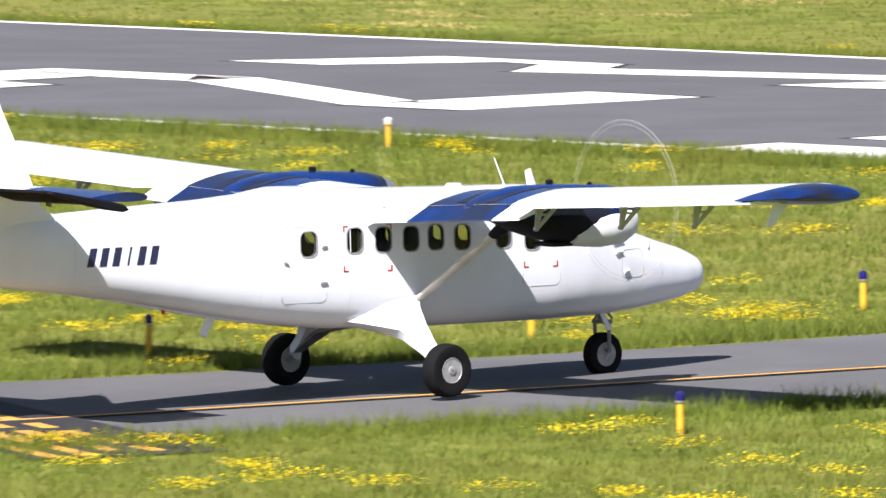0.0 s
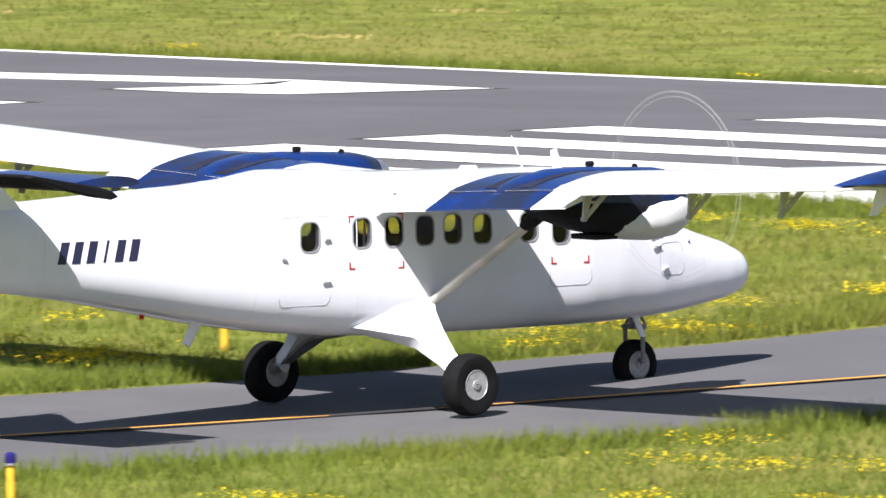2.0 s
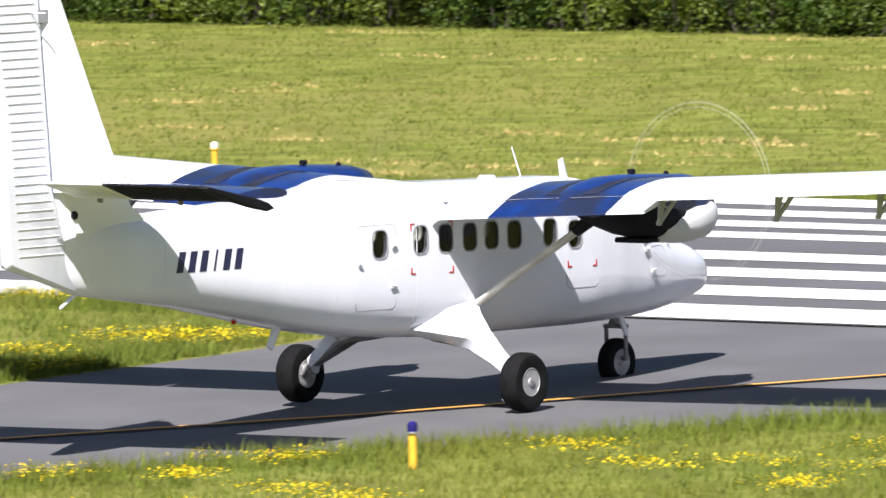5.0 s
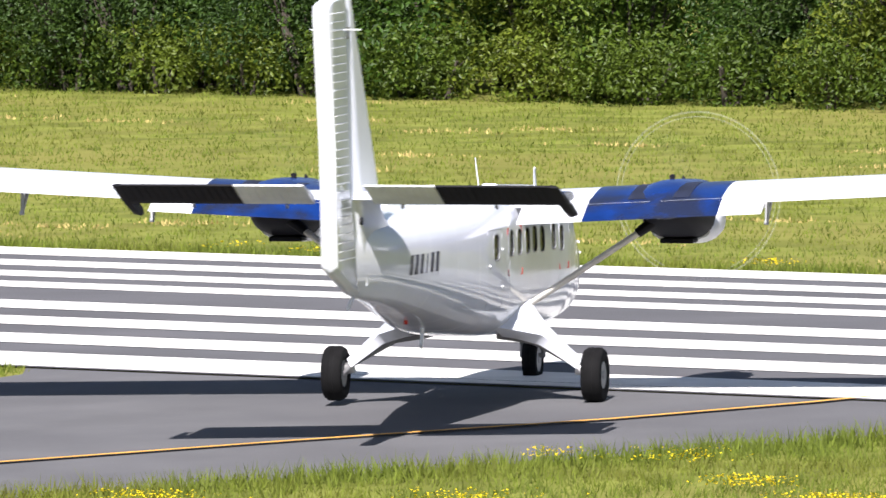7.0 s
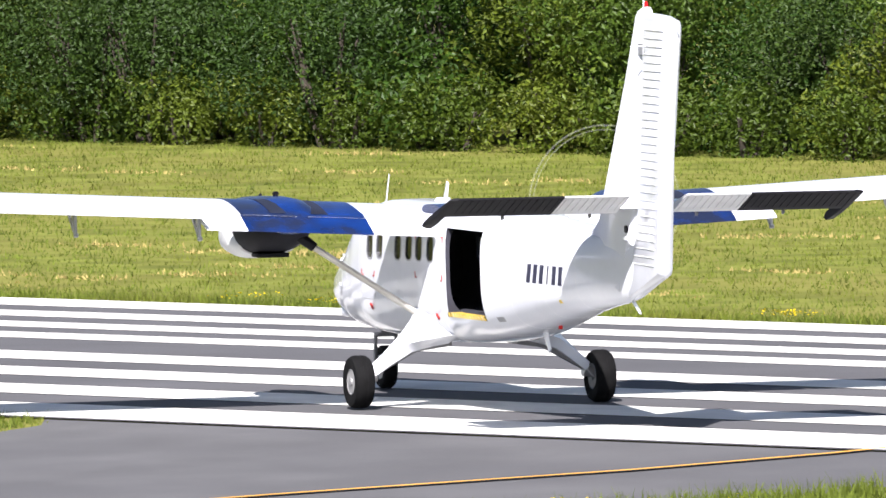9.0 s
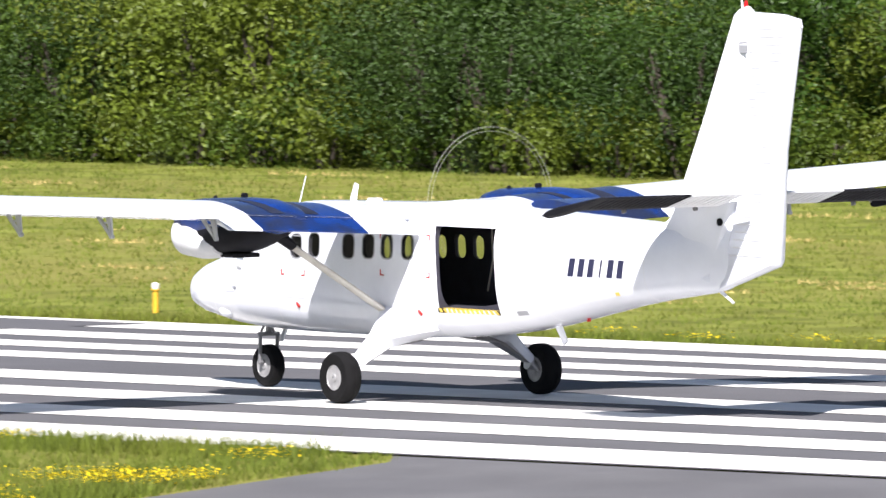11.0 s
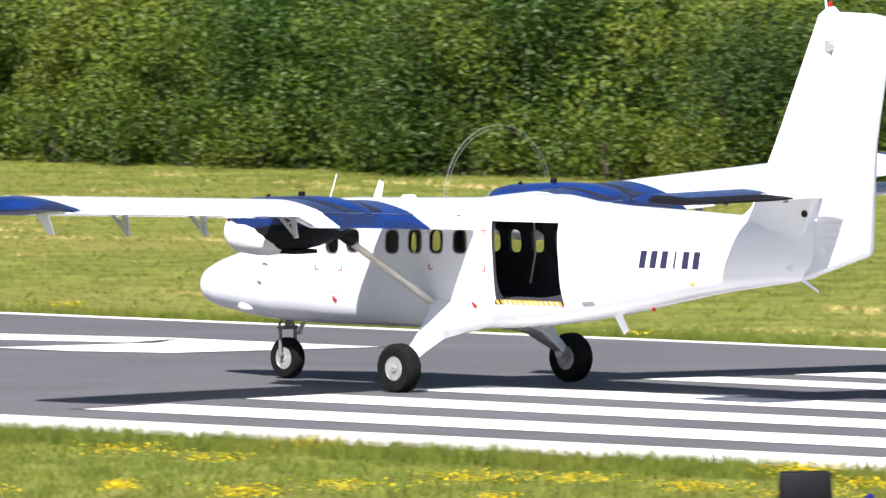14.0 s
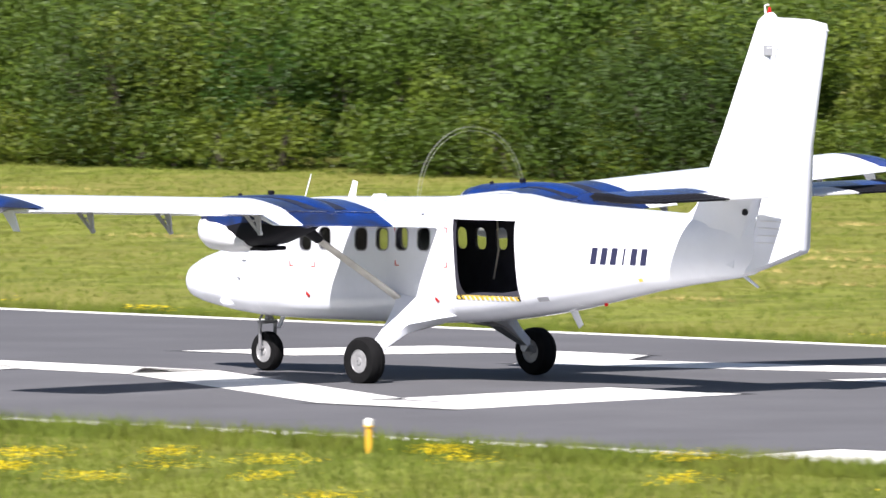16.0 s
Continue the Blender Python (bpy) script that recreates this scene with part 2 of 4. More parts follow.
def lathe_y(bm, profile, n=36, cap=True):
    """Turn (y, r) pairs round the y axis."""
    return rings(bm, [[(math.cos(2 * math.pi * k / n) * r, y, math.sin(2 * math.pi * k / n) * r) for k in range(n)] for y, r in profile], cap=cap)


def lathe_x(bm, profile, n=32):
    return rings(bm, [[(x, math.cos(2 * math.pi * k / n) * r, math.sin(2 * math.pi * k / n) * r) for k in range(n)] for x, r in profile])


def torus_x(bm, R, r, n=64, k=6):
    lo = []
    for i in range(n + 1):
        a = 2 * math.pi * i / n
        lo.append([(math.cos(2 * math.pi * j / k) * r, math.cos(a) * (R + math.sin(2 * math.pi * j / k) * r), math.sin(a) * (R + math.sin(2 * math.pi * j / k) * r)) for j in range(k)])
    return rings(bm, lo, cap=False)


def level(y):
    return float(np.interp(y, LEVEL_Y, LEVEL_Z))


# ---- ground, runway, taxiway ----
def sheet(name, xs, ys, drop, material, label, category):
    bm = bmesh.new()
    grid = [[bm.verts.new((x, y, level(y) + drop)) for x in xs] for y in ys]
    for a, b in zip(grid, grid[1:]):
        for i in range(len(xs) - 1):
            bm.faces.new((a[i], a[i + 1], b[i + 1], b[i]))
    ob = mesh_object(name, bm, material, smooth=60)
    return tagged(ob, label, category, kind="structure")


def strip(bm, left, right, lift):
    """A band between two lines of (x, y) points, laid on the ground."""
    a = [bm.verts.new((x, y, level(y) + lift - 0.016)) for x, y in left]
    b = [bm.verts.new((x, y, level(y) + lift - 0.016)) for x, y in right]
    for i in range(len(a) - 1):
        bm.faces.new((a[i], a[i + 1], b[i + 1], b[i]))


def slab(bm, outline, lift, thick=0.003):
    """A flat painted shape with a little body; outline in (x, y)."""
    top = [bm.verts.new((x, y, level(y) + lift + thick)) for x, y in outline]
    low = [bm.verts.new((x, y, level(y) + lift - 0.002)) for x, y in outline]
    bm.faces.new(top)
    for i in range(len(top)):
        j = (i + 1) % len(top)
        bm.faces.new((low[i], low[j], top[j], top[i]))


YS = sorted(set([-2500, -900, -400, -200, -120] + LEVEL_Y + [-70, -62, -48, -34, -21, -11, -3.5, 3.5, 11, 30, 60, 120, 400, 1200, 3000]))
sheet("ground", [-3000, -1200, -500, -250, -120, -60, -30, 0, 30, 60, 120, 300, 900, 3000], YS, -0.03, GRASS_GROUND,
      "mown green airfield grass reaching to the trees", "ground")
sheet("runway", [-900, -300, -120, -60, -30, 0, 30, 60, 120, 400], [-14.75, -11, -7, -3.5, 0, 3.5, 7, 11, 14.75], 0.0, ASPHALT,
      "grey asphalt runway with white markings", "runway")

# taxiway: edge on the island side, centre line and edge on the outer side
TAXI_IN = [(18.0, -62.0), (20.5, -56.0), (24.3, -46.8), (27.2, -39.5), (29.2, -35.4), (30.7, -31.0), (31.5, -26.0), (31.6, -20.7), (31.2, -15.5), (30.6, -14.74)]
TAXI_OUT = [(29.5, -62.0), (31.6, -57.5), (34.2, -50.5), (36.6, -44.0), (38.6, -38.6), (40.6, -34.2), (43.2, -29.8), (46.3, -25.0), (49.2, -19.5), (52.5, -14.74)]
TAXI_LINE = [(26.0, -60.0), (28.6, -54.2), (30.9, -46.4), (33.0, -39.6), (35.0, -35.2), (36.9, -30.9), (39.6, -26.9), (42.0, -22.3), (44.4, -18.2), (45.6, -15.3), (45.9, -14.2)]
bm = bmesh.new()
strip(bm, TAXI_IN, TAXI_OUT, -0.008)
tagged(mesh_object("taxiway", bm, TAXI_ASPHALT, smooth=60), "weathered grey asphalt taxiway curving onto the runway", "taxiway", kind="structure")


def offset_line(pts, o):
    out = []
    for i, (x, y) in enumerate(pts):
        ax, ay = pts[max(0, i - 1)]
        bx, by = pts[min(len(pts) - 1, i + 1)]
        L = math.hypot(bx - ax, by - ay)
        out.append((x - (by - ay) / L * o, y + (bx - ax) / L * o))
    return out


def marking(name, outlines, material, label, lift=0.004):
    bm = bmesh.new()
    for o in outlines:
        slab(bm, o, lift)
    return tagged(mesh_object(name, bm, material, smooth=0), label, "marking", kind="structure")


def dense(pts, k=8):
    out = []
    for (ax, ay), (bx, by) in zip(pts, pts[1:]):
        out += [(ax + (bx - ax) * i / k, ay + (by - ay) * i / k) for i in range(k)]
    return out + [pts[-1]]


line = dense(TAXI_LINE)
marking("taxiway_line_border", [[*offset_line(line, 0.10), *reversed(offset_line(line, -0.10))]], DARK_ASPHALT, "black border under the yellow taxiway centre line", 0.0)
marking("taxiway_line", [[*offset_line(line, 0.055), *reversed(offset_line(line, -0.055))]], MARK_YELLOW, "thin yellow taxiway centre line", 0.005)

# holding position marking across the taxiway
hold_dir, hold_n = Vector((0.93, -0.37)).normalized(), Vector((0.37, 0.93)).normalized()
def hold_bar(a0, a1, n0, n1):
    o = Vector((29.6, -55.9))
    return [tuple(o + hold_dir * a + hold_n * n) for a, n in ((a0, n0), (a1, n0), (a1, n1), (a0, n1))]
marking("hold_marking_ground", [hold_bar(-9, 5.2, -1.0, 1.9)], DARK_ASPHALT, "black ground of the holding position marking", -0.003)
bars = [hold_bar(-9, 5, -0.75, -0.5), hold_bar(-9, 5, -0.2, 0.05)]
for row in (0.35, 0.9):
    for k in range(9):
        s0 = -9 + k * 1.55 + (0.35 if row > 0.5 else 0)
        bars.append(hold_bar(s0, s0 + 0.95, row, row + 0.25))
marking("hold_marking", bars, MARK_YELLOW, "yellow solid and dashed holding position bars", 0.004)

# runway paint
A = 1.7526
EDGE = 14.1
marking("runway_edge_line_far", [[(-900, EDGE), (400, EDGE), (400, 14.62), (-900, 14.62)]], MARK_WHITE, "white painted runway edge line")
marking("runway_edge_line_near", [[(-900, -14.62), (400, -14.62), (400, -EDGE), (-900, -EDGE)]], MARK_WHITE, "white painted runway edge line")
for k in range(4):
    for s in (-1, 1):
        y0, y1 = sorted((s * A * (1 + 2 * k), s * A * (2 + 2 * k)))
        b = 0.12
        marking("threshold_stripe_border", [[(-b * 2, y0 - b), (46 + b, y0 - b), (46 + b, y1 + b), (-b * 2, y1 + b)]], DARK_ASPHALT, "black border round a white threshold stripe", 0.0)
        marking("threshold_stripe", [[(0, y0), (46, y0), (46, y1), (0, y1)]], MARK_WHITE, "long white threshold stripe on the runway")


def grow(o, b):
    c = Vector((sum(p[0] for p in o) / len(o), sum(p[1] for p in o) / len(o)))
    return [tuple(Vector(p) + (Vector(p) - c).normalized() * b) for p in o]


def numeral(label, pieces):
    bm = bmesh.new()
    for o in pieces:
        slab(bm, grow(o, 0.28), 0.0)
    tagged(mesh_object("runway_numeral_border", bm, DARK_ASPHALT, smooth=0), "black border round a runway numeral", "marking", kind="structure")
    marking("runway_numeral", pieces, MARK_WHITE, label, 0.004)


numeral("large white runway numeral two", [
    [(-12.7, -8.3), (-12.8, -2.2), (-16.0, -2.1), (-16.0, -8.35)],
    [(-16.0, -8.35), (-16.0, -6.6), (-25.1, -2.4), (-26.9, -2.5), (-25.4, -4.1)],
    [(-25.4, -4.1), (-25.1, -2.35), (-31.4, -2.35), (-30.5, -4.0)],
    [(-31.4, -2.35), (-28.3, -3.9), (-28.2, -6.6), (-31.2, -7.6)],
    [(-28.2, -6.6), (-31.2, -7.6), (-29.5, -8.3), (-26.2, -8.2), (-26.2, -6.8)]])
numeral("large white runway numeral three", [
    [(-31.8, 2.65), (-29.1, 2.8), (-28.3, 7.0), (-31.4, 8.15)],
    [(-31.4, 8.15), (-28.3, 6.9), (-26.9, 6.6), (-25.95, 8.0)],
    [(-26.9, 6.6), (-25.95, 8.0), (-24.35, 6.0), (-24.15, 3.3)],
    [(-24.15, 3.3), (-24.35, 6.1), (-17.3, 8.4), (-16.4, 6.3)],
    [(-17.3, 8.4), (-16.0, 6.6), (-15.9, 2.7), (-14.1, 2.7), (-12.5, 3.5), (-12.5, 8.35)]])


# ---- aircraft ----
FUS = np.array([  # x, bottom, top, half width, squareness
    (6.48, 1.42, 1.50, 0.03, 2.0), (6.44, 1.30, 1.61, 0.13, 2.0), (6.27, 1.19, 1.74, 0.245, 2.1), (5.95, 1.11, 1.87, 0.36, 2.2), (5.45, 1.04, 2.01, 0.49, 2.3),
    (5.0, 0.99, 2.15, 0.60, 2.5), (4.4, 0.95, 2.38, 0.72, 2.8), (3.6, 0.93, 2.84, 0.83, 3.2), (3.0, 0.93, 2.93, 0.87, 3.6),
    (1.5, 0.94, 2.96, 0.88, 4.0), (0.0, 0.95, 3.0, 0.88, 4.0), (-1.0, 1.0, 3.07, 0.87, 4.0), (-1.6, 1.05, 3.08, 0.85, 3.8),
    (-2.2, 1.12, 3.0, 0.82, 3.5), (-3.0, 1.235, 2.95, 0.74, 3.2), (-4.0, 1.42, 2.92, 0.63, 3.0), (-5.0, 1.605, 2.89, 0.51, 2.8),
    (-5.8, 1.725, 2.86, 0.41, 2.6), (-6.4, 1.80, 2.86, 0.315, 2.4), (-6.9, 1.865, 2.87, 0.215, 2.3), (-7.3, 1.94, 2.87, 0.135, 2.2), (-7.42, 2.0, 2.83, 0.10, 2.2)])[::-1]


def station(x):
    return [float(np.interp(x, FUS[:, 0], FUS[:, k])) for k in (1, 2, 3, 4)]


def skin_y(x, z):
    zb, zt, hw, e = station(x)
    u = min(0.999, abs((z - (zb + zt) / 2) / ((zt - zb) / 2)))
    return hw * (1 - u ** e) ** (1 / e)


def patch(bm, outline, side, out=0.006, thick=0.01):
    """A thin plate that follows the fuselage side; outline in (x, z)."""
    top = [bm.verts.new((x, side * (skin_y(x, z) + out), z)) for x, z in outline]
    low = [bm.verts.new((x, side * (skin_y(x, z) + out - thick), z)) for x, z in outline]
    bm.faces.new(top)
    for i in range(len(top)):
        j = (i + 1) % len(top)
        bm.faces.new((top[i], top[j], low[j], low[i]))


def round_rect(xc, zc, w, h, r, n=5):
    out = []
    for cx, cz, a0 in ((w / 2 - r, h / 2 - r, 0), (-w / 2 + r, h / 2 - r, 90), (-w / 2 + r, -h / 2 + r, 180), (w / 2 - r, -h / 2 + r, 270)):
        for k in range(n + 1):
            a = radians(a0 + 90 * k / n)
            out.append((xc + cx + r * math.cos(a), zc + cz + r * math.sin(a)))
    return out


def ring_patch(bm, o1, o2, side, out=0.012, thick=0.02):
    n = len(o1)
    vs = [[bm.verts.new((x, side * (skin_y(x, z) + d), z)) for x, z in o] for o, d in ((o1, out - thick), (o1, out), (o2, out), (o2, out - thick))]
    for a, b in zip(vs, vs[1:]):
        for i in range(n):
            j = (i + 1) % n
            bm.faces.new((a[i], a[j], b[j], b[i]))


def cut(ob, bm, material, name="cutter"):
    """Cut a shape out of a part for good."""
    c = mesh_object(name, bm, material, smooth=0)
    m = ob.modifiers.new("cut", "BOOLEAN")
    m.operation, m.solver, m.object, m.material_mode = "DIFFERENCE", "EXACT", c, "TRANSFER"
    deps = bpy.context.evaluated_depsgraph_get()
    me = bpy.data.meshes.new_from_object(ob.evaluated_get(deps), depsgraph=deps)
    ob.modifiers.clear()
    old, ob.data = ob.data, me
    bpy.data.objects.remove(c)
    return ob


plane = tagged(new("aircraft"), "white high-wing twin turboprop aircraft with blue nacelles taxiing", "aircraft")
RIGHT_WINDOWS = [(-1.73, 2.28), (-0.89, 2.30), (-0.36, 2.29), (0.16, 2.28), (0.63, 2.28), (1.13, 2.26), (1.92, 2.25), (2.47, 2.20)]
LEFT_WINDOWS = [(1.17, 2.31), (0.65, 2.33), (0.17, 2.34), (-0.36, 2.35), (2.07, 2.30), (2.55, 2.27)]
xs = np.concatenate([np.linspace(-7.42, -2.2, 30), np.linspace(-2.1, 3.0, 30), np.linspace(3.1, 6.48, 34)])
bm = bmesh.new()
rings(bm, [oval(x, 0, *station(x), n=44) for x in xs])
fuselage = part("fuselage", bm, WHITE, plane, smooth=50)
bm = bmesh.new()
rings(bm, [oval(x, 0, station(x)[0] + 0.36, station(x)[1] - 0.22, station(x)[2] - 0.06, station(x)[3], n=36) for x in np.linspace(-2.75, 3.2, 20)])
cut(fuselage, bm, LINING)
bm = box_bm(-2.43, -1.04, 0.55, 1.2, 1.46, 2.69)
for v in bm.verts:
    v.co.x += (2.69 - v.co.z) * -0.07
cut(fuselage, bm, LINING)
bm = bmesh.new()
for side, wins in ((-1, RIGHT_WINDOWS), (1, LEFT_WINDOWS)):
    for x, z in wins:
        o = round_rect(x, z, 0.285, 0.355, 0.10)
        lo = [[(px, side * yy, pz) for px, pz in o] for yy in (0.5, 1.1)]
        rings(bm, lo)
cut(fuselage, bm, LINING)
for poly in fuselage.data.polygons:
    poly.use_smooth = True
fuselage.data.set_sharp_from_angle(angle=radians(35))

for side, wins in ((-1, RIGHT_WINDOWS), (1, LEFT_WINDOWS)):
    for x, z in wins:
        bm = bmesh.new()
        ring_patch(bm, round_rect(x, z, 0.325, 0.395, 0.115), round_rect(x, z, 0.285, 0.355, 0.10), side, 0.006, 0.02)
        w = part("window", bm, FRAME_GREY, plane)
        bm = bmesh.new()
        patch(bm, round_rect(x, z, 0.287, 0.357, 0.10), side, -0.012, 0.006)
        pane = part("pane", bm, GLASS, w)
        pane.visible_shadow = False
# windscreen panes
for side in (-1, 1):
    for y0, y1 in ((0.03, 0.40), (0.44, 0.66)):
        bm = bmesh.new()
        c = []
        for x, yy in ((4.36, y0), (4.30, y1), (3.72, y1), (3.66, y0)):
            zb, zt, hw, e = station(x)
            c.append(bm.verts.new((x, side * yy, (zb + zt) / 2 + (zt - zb) / 2 * (1 - (yy / hw) ** e) ** (1 / e) + 0.012)))
        bm.faces.new(c)
        bmesh.ops.solidify(bm, geom=bm.faces[:], thickness=0.01)
        part("windscreen_pane", bm, DARK_GLASS, plane)
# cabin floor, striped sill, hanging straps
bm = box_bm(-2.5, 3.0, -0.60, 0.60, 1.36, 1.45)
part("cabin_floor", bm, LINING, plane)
for k in range(14):
    bm = bmesh.new()
    x0 = -2.46 + k * 0.096
    z0 = 1.463
    o = [(x0, 0.66), (x0 + 0.05, 0.66), (x0 + 0.075, 0.835), (x0 + 0.025, 0.835)]
    vs = [bm.verts.new((x, min(y, skin_y(x, 1.46) + 0.004), z0)) for x, y in o] + [bm.verts.new((x, min(y, skin_y(x, 1.46) + 0.004), z0 - 0.012)) for x, y in o]
    bm.faces.new(vs[:4])
    for i in range(4):
        bm.faces.new((vs[i], vs[(i + 1) % 4], vs[4 + (i + 1) % 4], vs[4 + i]))
    part("sill_stripe", bm, SILL_YELLOW, plane)
bm = bmesh.new()
patch(bm, [(-2.50, 1.395), (-1.10, 1.395), (-1.10, 1.463), (-2.50, 1.463)], 1, 0.006, 0.012)
part("sill_plate", bm, BLACK, plane, "black and yellow striped door sill")
for k in range(13):
    x0 = -2.48 + k * 0.106
    bm = bmesh.new()
    patch(bm, [(x0, 1.40), (x0 + 0.055, 1.40), (x0 + 0.085, 1.46), (x0 + 0.03, 1.46)], 1, 0.011, 0.01)
    part("sill_stripe", bm, SILL_YELLOW, plane)
for x in (-1.72, -0.55):
    bm = bmesh.new()
    tube(bm, (x, -0.55, 2.72), (x - 0.03, -0.55, 2.1), 0.02, flat=0.5)
    tube(bm, (x - 0.03, -0.55, 2.12), (x + 0.04, -0.5, 1.65), 0.02, flat=0.5)
    part("hanging_strap", bm, STRUT, plane)
# door outline and panel seams
for side, xc, zc, w, h in ((-1, -1.8, 1.98, 0.80, 1.12), (-1, 4.55, 1.72, 0.5, 0.42), (-1, 2.64, 1.95, 0.72, 0.95), (1, 2.64, 1.95, 0.72, 0.95), (1, 4.6, 1.7, 0.45, 0.42)):
    bm = bmesh.new()
    ring_patch(bm, round_rect(xc, zc, w, h, 0.1), round_rect(xc, zc, w - 0.02, h - 0.02, 0.09), side, 0.003, 0.006)
    part("panel_seam", bm, SEAM, plane)
# skin joints round the fuselage
for x in (5.25, 4.0, 3.1, -0.97, -2.55, -3.5, -4.6, -5.7):
    bm = bmesh.new()
    rings(bm, [[(px, py * k, (pz - 2) * k + 2) for px, py, pz in oval(x + dx, 0, *station(x + dx), n=44)] for dx, k in ((-0.008, 0.995), (-0.005, 1.0008), (0.005, 1.0008), (0.008, 0.995))], cap=False)
    part("skin_joint", bm, WHITE_WORN, plane)
# registration bars
for side, x0, z0 in ((-1, -5.50, 2.10), (1, -5.28, 2.035)):
    for k in range(6):
        w = 0.035 if k == (3 if side < 0 else 2) else 0.12
        xc = x0 + 0.08 + k * 0.208
        bm = bmesh.new()
        sl = 0.03 if side < 0 else -0.03
        patch(bm, [(xc - w / 2 - sl, z0), (xc + w / 2 - sl, z0), (xc + w / 2 + sl, z0 + 0.27), (xc - w / 2 + sl, z0 + 0.27)], side, 0.005, 0.008)
        part("registration_bar", bm, INK, plane)
# red corner marks and handles
def corner_mark(side, x, z, dx, dz):
    bm = bmesh.new()
    t = 0.018
    patch(bm, [(x, z), (x + dx, z), (x + dx, z + math.copysign(t, dz)), (x, z + math.copysign(t, dz))], side)
    patch(bm, [(x, z), (x + math.copysign(t, dx), z), (x + math.copysign(t, dx), z + dz), (x, z + dz)], side)
    part("corner_mark", bm, RED, plane)
for side, marks in ((-1, ((-1.1, 2.52, 1, -1), (-0.2, 2.52, -1, -1), (-1.1, 1.85, 1, 1), (-0.2, 1.83, -1, 1), (2.3, 1.76, 1, 1), (2.95, 1.75, -1, 1))),
                    (1, ((0.36, 2.55, -1, -1), (-0.92, 2.55, 1, -1), (0.34, 1.9, -1, 1), (-0.92, 1.9, 1, 1), (2.95, 1.82, -1, 1), (2.32, 1.82, 1, 1)))):
    for x, z, sx, sz in marks:
        corner_mark(side, x, z, 0.09 * sx, 0.09 * sz)
for x in (2.52, -0.65):
    bm = bmesh.new()
    patch(bm, [(x - 0.045, 1.36), (x + 0.035, 1.42), (x + 0.045, 1.375), (x + 0.01, 1.345), (x - 0.015, 1.325)], 1, 0.02, 0.03)
    part("red_pin_flag", bm, RED, plane)
for side in (-1, 1):
    for x0, z0, x1, z1 in ((5.1, 2.03, 4.95, 1.93), (4.35, 2.05, 4.1, 2.05), (4.3, 1.9, 4.15, 1.9), (4.45, 1.62, 4.33, 1.6)) + (((-1.42, 1.72, -1.55, 1.73), (-1.42, 2.25, -1.52, 2.25), (-2.12, 2.02, -2.2, 2.05)) if side < 0 else ()):
        bm = bmesh.new()
        tube(bm, (x0, side * (skin_y(x0, z0) + 0.02), z0), (x1, side * (skin_y(x1, z1) + 0.03), z1), 0.015)
        part("skin_fitting", bm, WHITE_WORN, plane)


def airfoil(x_le, chord, zc, thick, y, n=14, droop=0.0):
    up, lo = [], []
    for k in range(n + 1):
        u = 0.5 * (1 - math.cos(math.pi * k / n))
        t = 5 * thick * (0.2969 * math.sqrt(u) - 0.126 * u - 0.3516 * u * u + 0.2843 * u ** 3 - 0.1015 * u ** 4)
        camber = 0.12 * thick * 4 * u * (1 - u)
        up.append((x_le - u * chord, y, zc + chord * (camber + t) - droop * u * u))
        lo.append((x_le - u * chord, y, zc + chord * (camber - t * 0.9) - droop * u * u))
    return up + lo[-2:0:-1]


LEAD = 1.28  # leading edge of the wing


def wing_z(y):
    return 2.725 + 0.048 * abs(y)


def wing_section(y, **k):
    return airfoil(LEAD, 1.60, wing_z(y), 0.20, y, **k)


def flap_section(y, back=-0.70, drop=0.215):
    z = wing_z(y)
    return [(-0.02, y, z + 0.085), (-0.18, y, z + 0.055), (-0.36, y, z + 0.012 - drop * 0.2), (back, y, z - drop + 0.012), (back, y, z - drop - 0.008),
            (-0.38, y, z - 0.06 - drop * 0.33), (-0.16, y, z - 0.06 - drop * 0.12), (-0.02, y, z - 0.05)]


